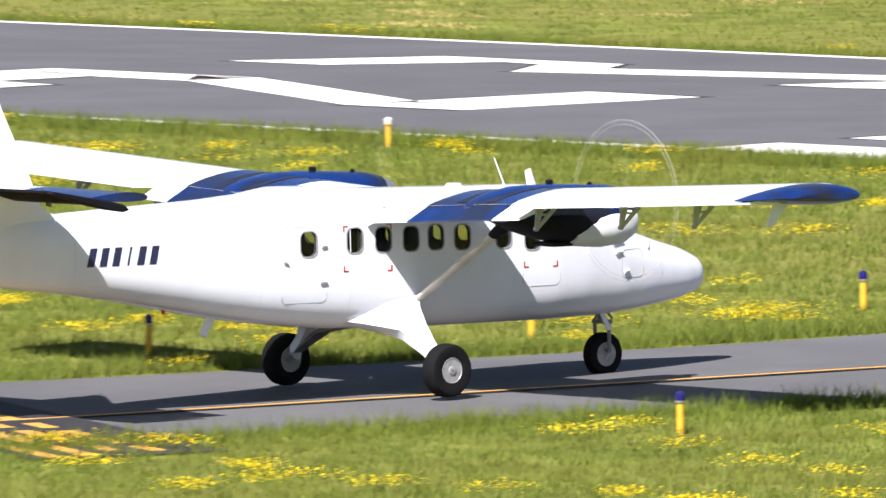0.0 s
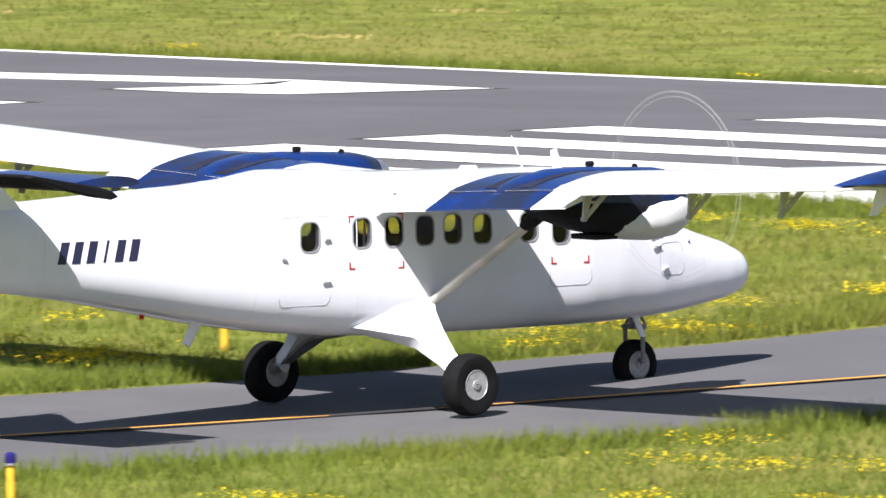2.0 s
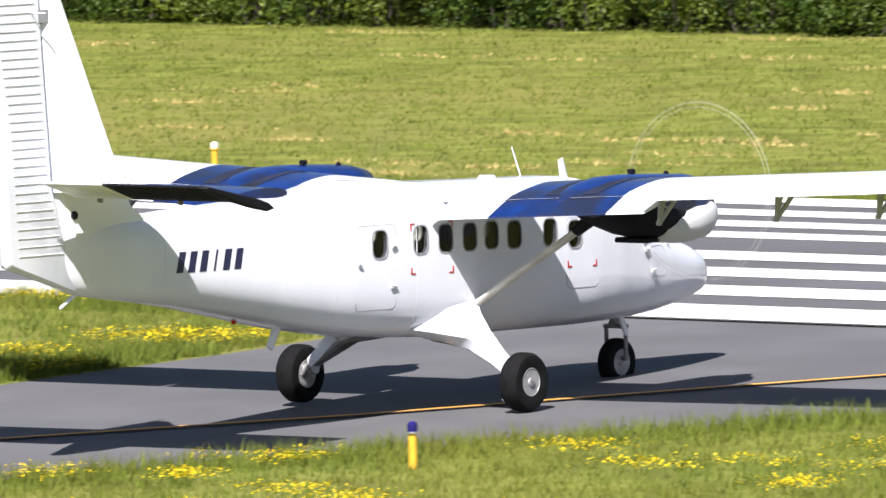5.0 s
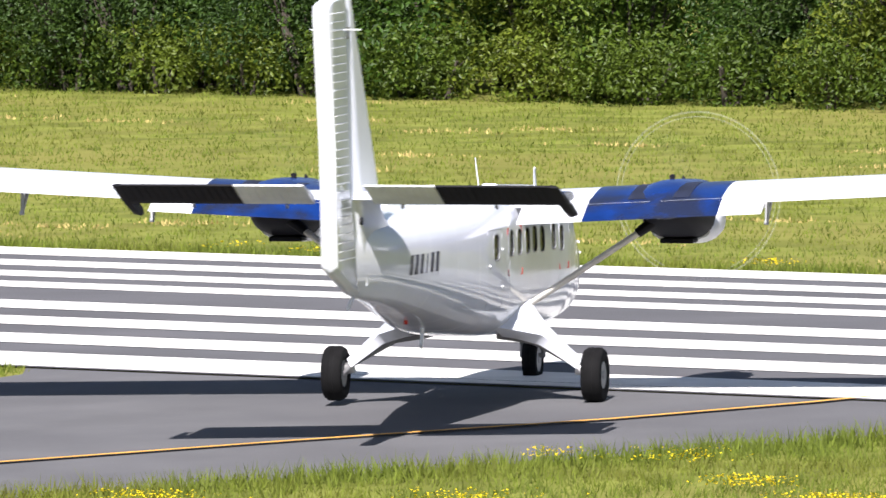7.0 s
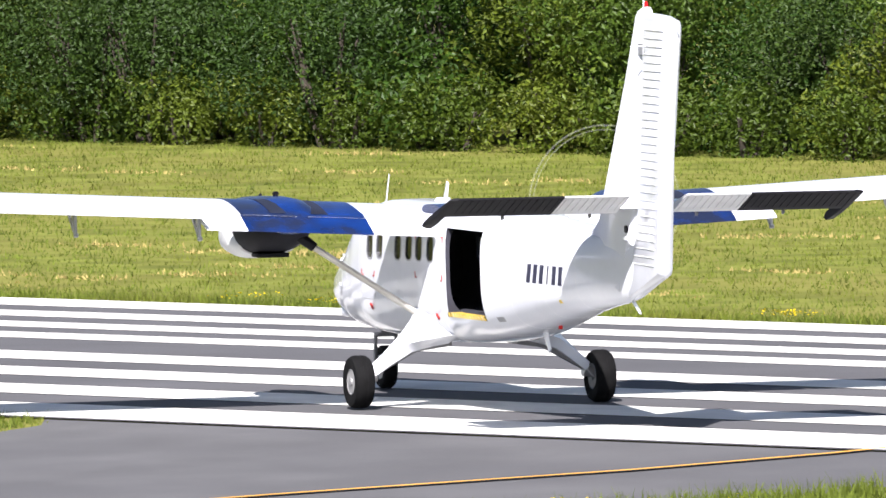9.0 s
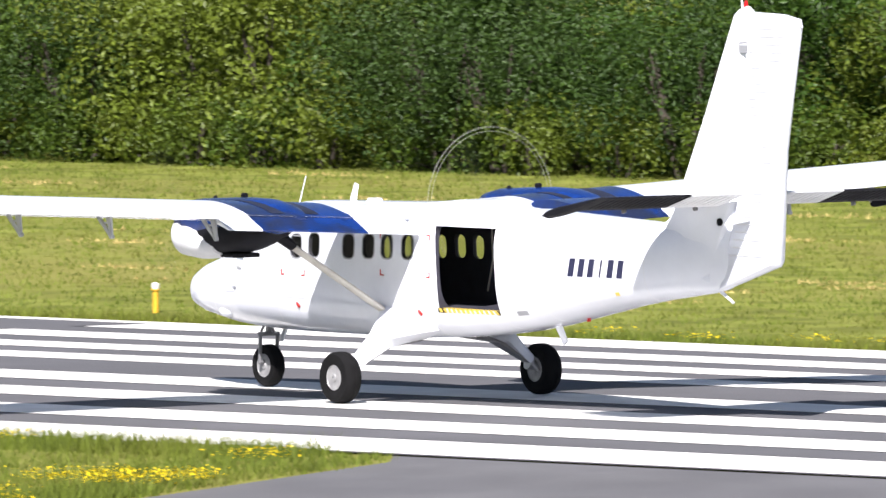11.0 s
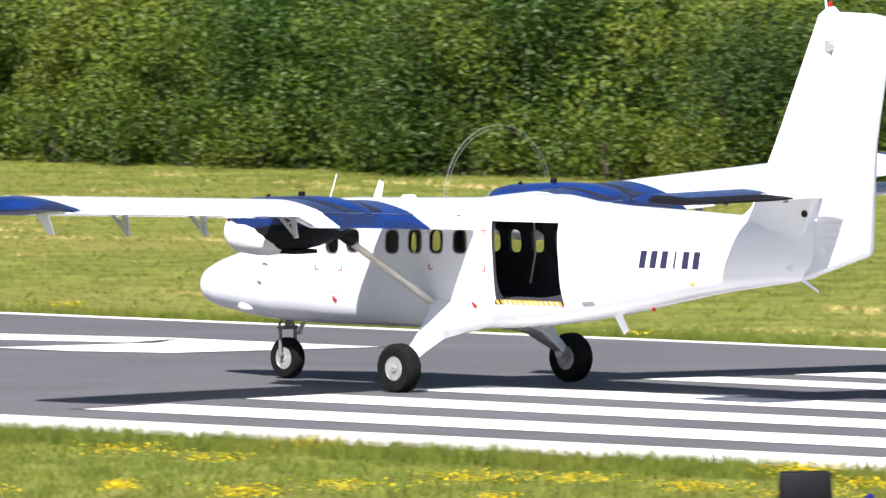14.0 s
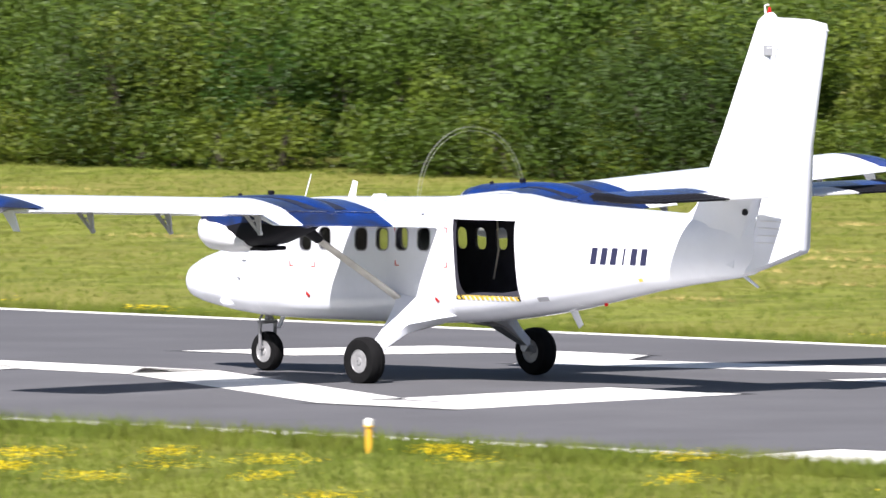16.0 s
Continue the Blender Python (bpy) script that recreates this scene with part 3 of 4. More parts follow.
bm = bmesh.new()
rings(bm, [wing_section(y) for y in np.linspace(-9.25, 9.25, 41)])
wing = part("wing", bm, WHITE, plane)
for s in (-1, 1):
    for y0, y1, mat, ch, dr in ((0.90, 1.83, WHITE, -0.70, 0.215), (1.835, 3.75, BLUE, -0.70, 0.215), (3.755, 4.38, WHITE, -0.70, 0.215), (4.41, 9.45, WHITE, -0.83, 0.045)):
        bm = bmesh.new()
        rings(bm, [flap_section(s * y, ch, dr) for y in np.linspace(y0, y1, 8)])
        part("flap" if y0 < 4.3 else "aileron", bm, mat, plane)
    # blue band over the wing at the nacelle
    bm = bmesh.new()
    rings(bm, [[(x + (0.006 if x > 0 else 0), y, z + (0.006 if z > wing_z(y) else -0.006)) for x, y, z in wing_section(s * yy)] for yy in np.linspace(1.85, 3.75, 8)])
    part("wing_band", bm, BLUE, wing, "blue band with soot stains across the wing")
    for yy, w in ((2.55, 0.16), (3.15, 0.12)):
        bm = bmesh.new()
        sec = [airfoil(LEAD, 1.60, wing_z(y) + 0.011, 0.20, s * y, n=14)[3:13] for y in np.linspace(yy - w, yy + w, 4)]
        rings(bm, sec, close=False)
        part("soot_streak", bm, NAVY_SOOT, wing, "black soot streak on the blue band")
    # rounded tip
    bm = bmesh.new()
    loops = []
    for k in range(9):
        a = radians(90 * k / 8.3)
        y = 9.25 + 0.48 * math.sin(a)
        c = 0.25 + 0.75 * math.cos(a)
        loops.append([(LEAD - (LEAD - x) * (0.35 + 0.65 * c) - 0.28 * (1 - c), s * y, wing_z(y) + (z - wing_z(9.25)) * (0.15 + 0.85 * c)) for x, _, z in airfoil(LEAD + 0.008, 2.12, wing_z(9.25), 0.152, 0)])
    rings(bm, loops)
    part("wing_tip", bm, BLUE, plane, "rounded blue wing tip")
    # flap hinge brackets
    for y in (4.40, 6.28, 7.9):
        bm = bmesh.new()
        z = wing_z(y) - 0.05
        for o, t in (([(0.02, z), (-0.08, z), (-0.42, z - 0.31), (-0.38, z - 0.33)], 0.016), ([(-0.26, z), (-0.40, z), (-0.43, z - 0.33), (-0.38, z - 0.31)], 0.016), ([(-0.16, z - 0.10), (-0.33, z - 0.09), (-0.33, z - 0.12), (-0.18, z - 0.13)], 0.010)):
            lo = [[(px, s * (y + dy), pz) for px, pz in o] for dy in (-t, t)]
            rings(bm, lo)
        tube(bm, (-0.405, s * y - 0.03, z - 0.31), (-0.405, s * y + 0.03, z - 0.31), 0.032)
        part("hinge_bracket", bm, BRACKET, plane)
    bm = bmesh.new()
    z = wing_z(9.3) - 0.05
    rings(bm, [[(-0.12, s * 9.3 - 0.02, z), (0.16, s * 9.3 - 0.02, z), (0.16, s * 9.3 + 0.02, z), (-0.12, s * 9.3 + 0.02, z)],
               [(-0.27, s * 9.3 - 0.015, z - 0.33), (-0.14, s * 9.3 - 0.015, z - 0.33), (-0.14, s * 9.3 + 0.015, z - 0.33), (-0.27, s * 9.3 + 0.015, z - 0.33)]])
    part("tip_fin", bm, WHITE, plane)
    # wing strut with dark upper end
    bm = bmesh.new()
    tube(bm, (0.27, s * 0.86, 1.37), (0.50, s * 2.46, 2.42), 0.10, n=14, flat=0.45)
    part("wing_strut", bm, STRUT, plane)
    bm = bmesh.new()
    tube(bm, (0.485, s * 2.38, 2.37), (0.54, s * 2.72, 2.62), 0.115, 0.16, n=14, flat=0.6)
    part("strut_cuff", bm, BLACK, plane)
    # nacelle
    yc = s * 2.82
    bm = bmesh.new()
    nac = [(2.58, 2.60, 2.93, 0.22), (2.48, 2.5, 3.0, 0.35), (2.2, 2.4, 3.055, 0.42), (1.6, 2.38, 3.085, 0.43), (1.0, 2.42, 3.11, 0.43), (0.5, 2.52, 3.10, 0.42), (0.1, 2.6, 3.03, 0.37), (-0.2, 2.66, 2.93, 0.27), (-0.38, 2.7, 2.84, 0.12)]
    rings(bm, [oval(x, yc, zb, zt, hw, 2.4, n=30) for x, zb, zt, hw in nac])
    nacelle = part("nacelle", bm, BLUE, plane, "blue engine nacelle with black soot stains")
    bm = bmesh.new()
    low = [(2.62, 2.36, 2.68, 0.2), (2.57, 2.27, 2.76, 0.34), (2.36, 2.18, 2.80, 0.45), (2.0, 2.15, 2.76, 0.48), (1.6, 2.18, 2.62, 0.47), (1.36, 2.23, 2.5, 0.42)]
    rings(bm, [oval(x, yc, zb, zt, hw, 2.5, n=30) for x, zb, zt, hw in low])
    part("lower_cowl", bm, WHITE_WORN, nacelle, "white lower engine cowl")
    bm = bmesh.new()
    rings(bm, [oval(x, yc, zb, zt, hw, 2.6, n=24) for x, zb, zt, hw in ((1.86, 2.24, 2.70, 0.43), (1.4, 2.235, 2.80, 0.455), (1.0, 2.30, 2.80, 0.45), (0.5, 2.45, 2.78, 0.38), (0.15, 2.60, 2.76, 0.26), (0.0, 2.68, 2.76, 0.14))])
    part("nacelle_belly", bm, BLACK, nacelle, "black sooty nacelle underside")
    bm = box_bm(1.05, 1.42, yc - 0.24, yc + 0.24, 2.20, 2.27, 0.02)
    part("exhaust_scoop", bm, BLACK, nacelle)
    bm = bmesh.new()
    tube(bm, (1.25, s * 2.73, 3.06), (1.25, s * 2.73, 3.125), 0.036)
    tube(bm, (1.29, s * 2.73, 3.13), (1.20, s * 2.73, 3.13), 0.036)
    part("fuel_vent", bm, BLACK, nacelle)
    bm = bmesh.new()
    tube(bm, (2.02, s * 2.73, 3.05), (1.98, s * 2.73, 3.085), 0.05, 0.03, flat=0.6)
    part("cowl_cap", bm, BLACK, nacelle)

# propellers, spun by motions()
PROPS = []
for s in (-1, 1):
    bm = bmesh.new()
    lathe_x(bm, [(0.26, 0.01), (0.22, 0.07), (0.12, 0.13), (-0.12, 0.17), (-0.16, 0.1)])
    me = bpy.data.meshes.new("propeller")
    bmesh.ops.recalc_face_normals(bm, faces=bm.faces)
    bm.to_mesh(me)
    bm.free()
    me.materials.append(METAL)
    prop = new("propeller", me)
    prop.parent = plane
    tagged(prop, "spinning metal propeller blurred to a faint ring" if s < 0 else "spinning metal propeller too fast to see")
    for R, r in ((1.115, 0.010), (1.18, 0.016)) if s < 0 else ():
        bm = bmesh.new()
        torus_x(bm, R, r)
        part("tip_trace", bm, TIP_BLUR, prop, "faint pale ring of the blade tips")
    for k in range(3):
        bm = bmesh.new()
        rings(bm, [[(0.5 * w * 0.5, -w, rr), (0.02, 0, rr), (-0.5 * w * 0.5, w, rr), (-0.02, 0, rr)] for rr, w in ((0.12, 0.05), (0.4, 0.11), (0.8, 0.12), (1.08, 0.10), (1.17, 0.03))])
        bmesh.ops.rotate(bm, cent=(0, 0, 0), matrix=Matrix.Rotation(radians(120 * k), 3, "X"), verts=bm.verts[:])
        part("blade", bm, BLADE_BLUR, prop, "blurred propeller blade")
    PROPS.append((prop, s))

# fin, rudder, tailplane
def plate(bm, outline, half):
    """A streamlined upright plate; outline in (x, z)."""
    c = Vector((sum(p[0] for p in outline) / len(outline), sum(p[1] for p in outline) / len(outline)))
    lo = []
    for y, k in ((-half, 0.90), (-half * 0.55, 0.985), (0, 1.0), (half * 0.55, 0.985), (half, 0.90)):
        lo.append([(c.x + (px - c.x) * k, y, c.y + (pz - c.y) * (1 - (1 - k) * 0.25)) for px, pz in outline])
    rings(bm, lo)


bm = bmesh.new()
plate(bm, [(-5.62, 2.78), (-5.93, 2.88), (-6.08, 3.0), (-6.18, 3.2), (-6.40, 3.66), (-7.61, 6.02), (-7.73, 6.10), (-7.83, 6.03), (-7.52, 3.3), (-6.98, 2.0), (-6.3, 2.2)], 0.13)
for v in bm.verts:
    root = float(np.interp(v.co.z, [2.0, 2.6, 3.0, 3.5, 6.1], [2.1, 2.1, 1.6, 1.05, 0.8]))
    v.co.y *= 1 + (root - 1) * float(np.interp(v.co.x, [-7.3, -6.3], [0.1, 1.0])) if v.co.z < 3.6 else root
part("fin", bm, WHITE, plane)
bm = bmesh.new()
plate(bm, [(-7.84, 6.02), (-8.6, 6.0), (-8.95, 5.94), (-8.98, 5.85), (-8.59, 4.0), (-8.48, 2.36), (-8.44, 2.30), (-7.05, 1.90), (-7.12, 2.1), (-7.58, 3.3)], 0.112)
rudder = part("rudder", bm, WHITE, plane)
for k in range(30):
    z = 2.45 + k * 0.115
    x1 = float(np.interp(z, [2.3, 4.0, 5.94], [-8.38, -8.52, -8.88]))
    x0 = float(np.interp(z, [2.0, 3.3, 6.0], [-7.15, -7.62, -7.88]))
    bm = bmesh.new()
    for y in (-0.112, 0.112):
        tube(bm, (x0 - 0.1, y, z), (x1 + 0.09, y, z), 0.011, n=6)
    part("rudder_bead", bm, WHITE_WORN, rudder)
TAIL_Z = 3.235
HINGE = Vector((-7.52, 0, TAIL_Z - 0.005))
bm = bmesh.new()
rings(bm, [airfoil(-6.28, 1.25, TAIL_Z, 0.12, y, n=10) for y in np.linspace(-0.95, 0.95, 9)])
tail = part("tailplane", bm, WHITE, plane)


def elevator_sec(y, c=0.70, t=0.10):
    return [(px, y, pz) for px, pz in ((0.06, t * 0.42), (0.0, t * 0.55), (-0.12, t * 0.5), (-c, 0.012), (-c, -0.012), (-0.12, -t * 0.5), (0.0, -t * 0.55), (0.06, -t * 0.42))]


ELEVATORS = []
for s in (-1, 1):
    bm = bmesh.new()
    rings(bm, [airfoil(-6.28 - 0.05 * k / 7, 1.25 - 0.05 * k / 7, TAIL_Z, 0.12, s * y, n=10) for k, y in enumerate(np.linspace(0.955, 2.92, 8))])
    part("tailplane_tip", bm, BLUE, tail, "navy blue outer tailplane")
    bm = bmesh.new()
    rings(bm, [elevator_sec(s * y) for y in np.linspace(0.42, 1.39, 4)])
    el = part("elevator", bm, WHITE_WORN, plane, "white ribbed elevator with a black outer end")
    ELEVATORS.append(el)
    bm = bmesh.new()
    rings(bm, [elevator_sec(s * y) for y in np.linspace(1.393, 2.96, 4)])
    part("outer_elevator", bm, BLACK, el, "black ribbed outer elevator")
    for k in range(23):
        y = s * (0.48 + k * 0.108)
        for sgn in (-1, 1):
            bm = bmesh.new()
            tube(bm, (-0.13, y, sgn * 0.048), (-0.65, y, sgn * 0.016), 0.012, n=5)
            part("elevator_bead", bm, WHITE_WORN if abs(y) < 1.39 else BLACK, el)
    bm = bmesh.new()
    o = [(-0.70, 0.02), (-0.70, -0.02), (0.0, -0.06), (0.38, -0.055), (0.70, -0.03), (0.78, 0.03), (0.68, 0.08), (0.38, 0.085), (0.0, 0.06)]
    rings(bm, [[(px * (1 - 0.03 * k), s * y, pz * w) for px, pz in o] for k, (y, w) in enumerate(((2.965, 1.0), (3.03, 0.95), (3.08, 0.6)))])
    part("elevator_horn", bm, BLACK, el, "black balance horn of the elevator")
    for y in (0.8, 2.1):
        bm = box_bm(0.0, 0.09, s * y - 0.015, s * y + 0.015, -0.10, -0.04, 0.006)
        part("hinge_lug", bm, GREY_METAL, el)

# landing gear
def wheel(name, r, w, hub_r, parent):
    bm = bmesh.new()
    lathe_y(bm, [(-w * 0.42, hub_r), (-w * 0.5, r * 0.72), (-w * 0.46, r * 0.9), (-w * 0.3, r * 0.985), (-w * 0.1, r), (-w * 0.09, r * 0.985), (w * 0.09, r * 0.985), (w * 0.1, r), (w * 0.3, r * 0.985), (w * 0.46, r * 0.9), (w * 0.5, r * 0.72), (w * 0.42, hub_r)], 40, cap=False)
    t = part(name, bm, RUBBER, parent, "black rubber tyre on a pale metal wheel")
    bm = bmesh.new()
    lathe_y(bm, [(-w * 0.40, hub_r * 1.03), (-w * 0.43, hub_r * 0.95), (-w * 0.25, hub_r * 0.75), (-w * 0.3, hub_r * 0.4), (-w * 0.46, hub_r * 0.3), (-w * 0.48, 0.015), (w * 0.48, 0.015), (w * 0.46, hub_r * 0.3), (w * 0.3, hub_r * 0.4), (w * 0.25, hub_r * 0.75), (w * 0.43, hub_r * 0.95), (w * 0.40, hub_r * 1.03)], 28)
    rim = part("rim", bm, RIM, t, "pale grey metal wheel rim")
    for k in range(6):
        a = radians(60 * k)
        bm = bmesh.new()
        for s in (-1, 1):
            tube(bm, (math.cos(a) * hub_r * 0.58, s * w * 0.24, math.sin(a) * hub_r * 0.58), (math.cos(a) * hub_r * 0.58, s * w * 0.33, math.sin(a) * hub_r * 0.58), hub_r * 0.09, n=8)
        part("hub_bolt", bm, GREY_METAL, t)
    return t


WHEELS = []
for s in (-1, 1):
    WHEELS.append((wheel("main_wheel", 0.39, 0.30, 0.19, plane), (0.0, s * 1.86, 0.41), 0.39))
    bm = bmesh.new()
    rings(bm, [[(x, s * y, z) for x, z in o] for y, o in (
        (0.50, [(-0.22, 1.12), (0.22, 1.12), (0.22, 0.92), (-0.22, 0.92)]), (1.0, [(-0.13, 1.0), (0.16, 1.0), (0.16, 0.84), (-0.13, 0.84)]), (1.62, [(-0.07, 0.60), (0.09, 0.60), (0.09, 0.50), (-0.07, 0.50)]))])
    part("gear_leg", bm, GREY_METAL, plane)
    bm = bmesh.new()
    rings(bm, [[(x, s * y, z) for x, y, z in o] for o in (
        [(-1.06, 0.62, 1.14), (-0.25, 0.86, 1.38), (0.30, 0.88, 1.46), (0.36, 0.84, 1.20), (0.28, 0.68, 0.96), (-0.55, 0.66, 0.97)],
        [(-0.72, 0.84, 1.08), (-0.22, 0.99, 1.24), (0.22, 1.0, 1.28), (0.28, 0.96, 1.1), (0.22, 0.88, 0.90), (-0.42, 0.85, 0.93)],
        [(-0.30, 1.17, 0.98), (-0.18, 1.19, 1.05), (0.17, 1.19, 1.06), (0.20, 1.16, 0.96), (0.15, 1.12, 0.82), (-0.24, 1.12, 0.84)],
        [(-0.13, 1.45, 0.76), (-0.10, 1.47, 0.80), (0.11, 1.47, 0.80), (0.12, 1.45, 0.74), (0.1, 1.42, 0.64), (-0.12, 1.42, 0.64)],
        [(-0.09, 1.66, 0.58), (-0.07, 1.68, 0.62), (0.09, 1.68, 0.62), (0.1, 1.66, 0.56), (0.08, 1.64, 0.48), (-0.08, 1.64, 0.48)])])
    part("gear_fairing", bm, WHITE, plane)
    bm = bmesh.new()
    tube(bm, (0, s * 1.6, 0.5), (0, s * 1.8, 0.46), 0.09, 0.07)
    tube(bm, (-0.1, s * 1.62, 0.52), (-0.1, s * 1.74, 0.40), 0.03)
    part("axle", bm, METAL, plane)
WHEELS.append((wheel("nose_wheel", 0.325, 0.22, 0.18, plane), (4.53, 0, 0.345), 0.325))
bm = bmesh.new()
tube(bm, (4.50, 0, 1.05), (4.51, 0, 0.84), 0.055)
box_bm(4.45, 4.6, -0.17, 0.17, 0.80, 0.86, 0.02, bm)
for y in (-0.16, 0.16):
    tube(bm, (4.52, y, 0.84), (4.53, y, 0.38), 0.03)
    tube(bm, (4.53, y * 1.1, 0.40), (4.53, y * 0.4, 0.40), 0.035)
tube(bm, (4.62, 0, 0.98), (4.72, 0, 0.86), 0.02)
tube(bm, (4.45, 0, 0.96), (4.36, 0, 0.84), 0.02)
part("nose_gear_fork", bm, GREY_METAL, plane)
bm = bmesh.new()
rings(bm, [[(4.22, y, 1.10), (4.31, y, 1.10), (4.53, y + 0.02, 0.71), (4.45, y + 0.02, 0.71)] for y in (-0.24, -0.21)])
part("nose_gear_door", bm, WHITE, plane)
# small fittings low on the left side
bm = bmesh.new()
patch(bm, [(-3.08, 1.42), (-2.86, 1.40), (-2.86, 1.47), (-3.08, 1.49)], 1, 0.006, 0.012)
part("vent_grille", bm, FRAME_GREY, plane)
bm = bmesh.new()
patch(bm, [(-5.10, 1.78), (-5.02, 1.77), (-5.02, 1.82), (-5.10, 1.83)], 1, 0.006, 0.012)
part("yellow_tag", bm, SILL_YELLOW, plane)
bm = bmesh.new()
rings(bm, [[(x, skin_y(5.0, 1.18) - 0.03 + math.cos(2 * math.pi * k / 14) * r * 0.9, 1.17 + math.sin(2 * math.pi * k / 14) * r) for k in range(14)] for x, r in ((5.16, 0.012), (5.12, 0.05), (5.02, 0.085), (4.86, 0.085), (4.72, 0.05), (4.66, 0.012))])
part("nose_blister", bm, WHITE, plane, "white bulged landing lamp fairing")
# aerials and lamps
for name, mat, shapes in (
        ("whip_aerial", WHITE, [((3.06, 0.45, 2.86), (2.86, 0.46, 3.31), 0.012, 0.008, 1)]),
        ("blade_aerial", WHITE, [((2.86, -0.41, 2.88), (2.77, -0.42, 3.17), 0.09, 0.06, 0.2)]),
        ("dome_aerial", WHITE, [((1.7, 0, 2.93), (1.7, 0, 3.0), 0.15, 0.10, 1)]),
        ("belly_aerial", WHITE, [((-2.92, -0.05, 1.26), (-3.1, -0.06, 0.98), 0.085, 0.07, 0.25)]),
        ("belly_beacon", RED_LENS, [((-3.77, 0, 1.42), (-3.77, 0, 1.33), 0.035, 0.03, 1)]),
        ("tail_tie", WHITE, [((-7.0, 0, 1.92), (-7.35, 0, 1.74), 0.03, 0.02, 1)]),
        ("fin_beacon", RED_LENS, [((-7.68, 0, 6.05), (-7.68, 0, 6.18), 0.045, 0.02, 1)]),
        ("fin_aerial", WHITE, [((-7.60, 0, 6.03), (-7.57, 0, 6.2), 0.02, 0.015, 1), ((-7.57, 0, 6.2), (-7.66, 0, 6.22), 0.015, 0.015, 1)]),
        ("rudder_wick", WHITE, [((-8.86, 0, 5.9), (-9.05, 0, 5.82), 0.012, 0.008, 1)])):
    bm = bmesh.new()
    for p, q, r0, r1, fl in shapes:
        tube(bm, p, q, r0, r1, flat=fl)
    part(name, bm, mat, plane)
for s in (-1, 1):
    bm = bmesh.new()
    tube(bm, (-7.24, s * 0.06, 2.93), (-7.24, s * 0.185, 2.93), 0.055)
    part("fin_vent", bm, BLACK, plane)
    bm = bmesh.new()
    tube(bm, (-8.0, s * 0.07, 5.55), (-8.0, s * 0.35, 5.55), 0.01)
    part("balance_arm", bm, WHITE, rudder)
    bm = box_bm(-7.86, -7.66, min(s * 0.09, s * 0.122), max(s * 0.09, s * 0.122), 5.42, 5.58)
    part("fin_plate", bm, FRAME_GREY, plane)


# ---- field lights and sign ----
def edge_light(blue, h=0.55):
    lamp = tagged(new("taxiway_light" if blue else "runway_light"), "yellow post light with a blue lens in the grass" if blue else "yellow post light with a clear top in the grass", "edge light", "edge lights")
    bm = bmesh.new()
    tube(bm, (0, 0, -0.05), (0, 0, h * 0.76), 0.055 if blue else 0.05, 0.05, n=16)
    part("post", bm, YELLOW, lamp)
    bm = bmesh.new()
    tube(bm, (0, 0, h * 0.76), (0, 0, h * 0.80), 0.075, n=16)
    part("collar", bm, METAL if blue else YELLOW, lamp)
    bm = bmesh.new()
    rings(bm, [[(math.cos(2 * math.pi * k / 16) * r, math.sin(2 * math.pi * k / 16) * r, z) for k in range(16)] for r, z in ((0.06, h * 0.80), (0.07, h * 0.86), (0.066, h * 0.97), (0.03, h * 1.02))])
    part("lens", bm, LAMP_BLUE if blue else MARK_WHITE, lamp)
    return lamp


first = {}
for blue, pts in ((True, [(38.3, -50.4), (44.9, -31.9), (25.3, -34.4), (27.5, -29.6), (27.4, -22.2), (20.9, -45.2), (23.6, -39.8)]), (False, [(-6.0, -16.2), (-3.2, 17.6), (57.0, 17.6), (-63.0, 17.6)])):
    for k, (x, y) in enumerate(pts):
        m = pose(x, y, level(y) - 0.03)
        if k == 0:
            first[blue] = edge_light(blue, 0.60 if blue else 0.52)
            first[blue].matrix_basis = m
        else:
            copy_thing(first[blue], m)
sign = tagged(new("airfield_sign"), "black back of a boxy airfield sign on short legs", "sign")
bm = box_bm(-0.37, 0.37, -0.16, 0.16, 0.16, 0.66, 0.035)
for v in bm.verts:
    if v.co.z > 0.4:
        v.co.x *= 0.93
        v.co.y *= 0.8
part("housing", bm, BLACK, sign)
for x in (-0.25, 0.25):
    bm = bmesh.new()
    tube(bm, (x, 0, 0.0), (x, 0, 0.18), 0.035)
    part("leg", bm, BLACK, sign)
bm = box_bm(-0.42, 0.42, -0.22, 0.22, -0.08, 0.015, 0.01)
part("concrete_pad", bm, CONCRETE, sign)
bm = box_bm(-0.3, 0.3, -0.172, -0.158, 0.19, 0.27, 0.0)
part("back_rail", bm, RUBBER, sign)
sign.matrix_basis = pose(24.6, -20.5, level(-20.5) - 0.02, 0, 0, 48)


# ---- grass, flowers, straw ----
rng = np.random.default_rng(5)


def inside(pts_in, pts_out, x, y):
    ys = [p[1] for p in pts_in]
    x0 = np.interp(y, ys, [p[0] for p in pts_in])
    x1 = np.interp(y, [p[1] for p in pts_out], [p[0] for p in pts_out])
    return (x > x0 - 0.1) & (x < x1 + 0.1) & (y > -63) & (y < -14)


def scatter(n, x0, x1, y0, y1):
    x, y = rng.uniform(x0, x1, n), rng.uniform(y0, y1, n)
    ok = ~inside(TAXI_IN, TAXI_OUT, x, y) & (np.abs(y) > 14.8)
    return x[ok], y[ok]


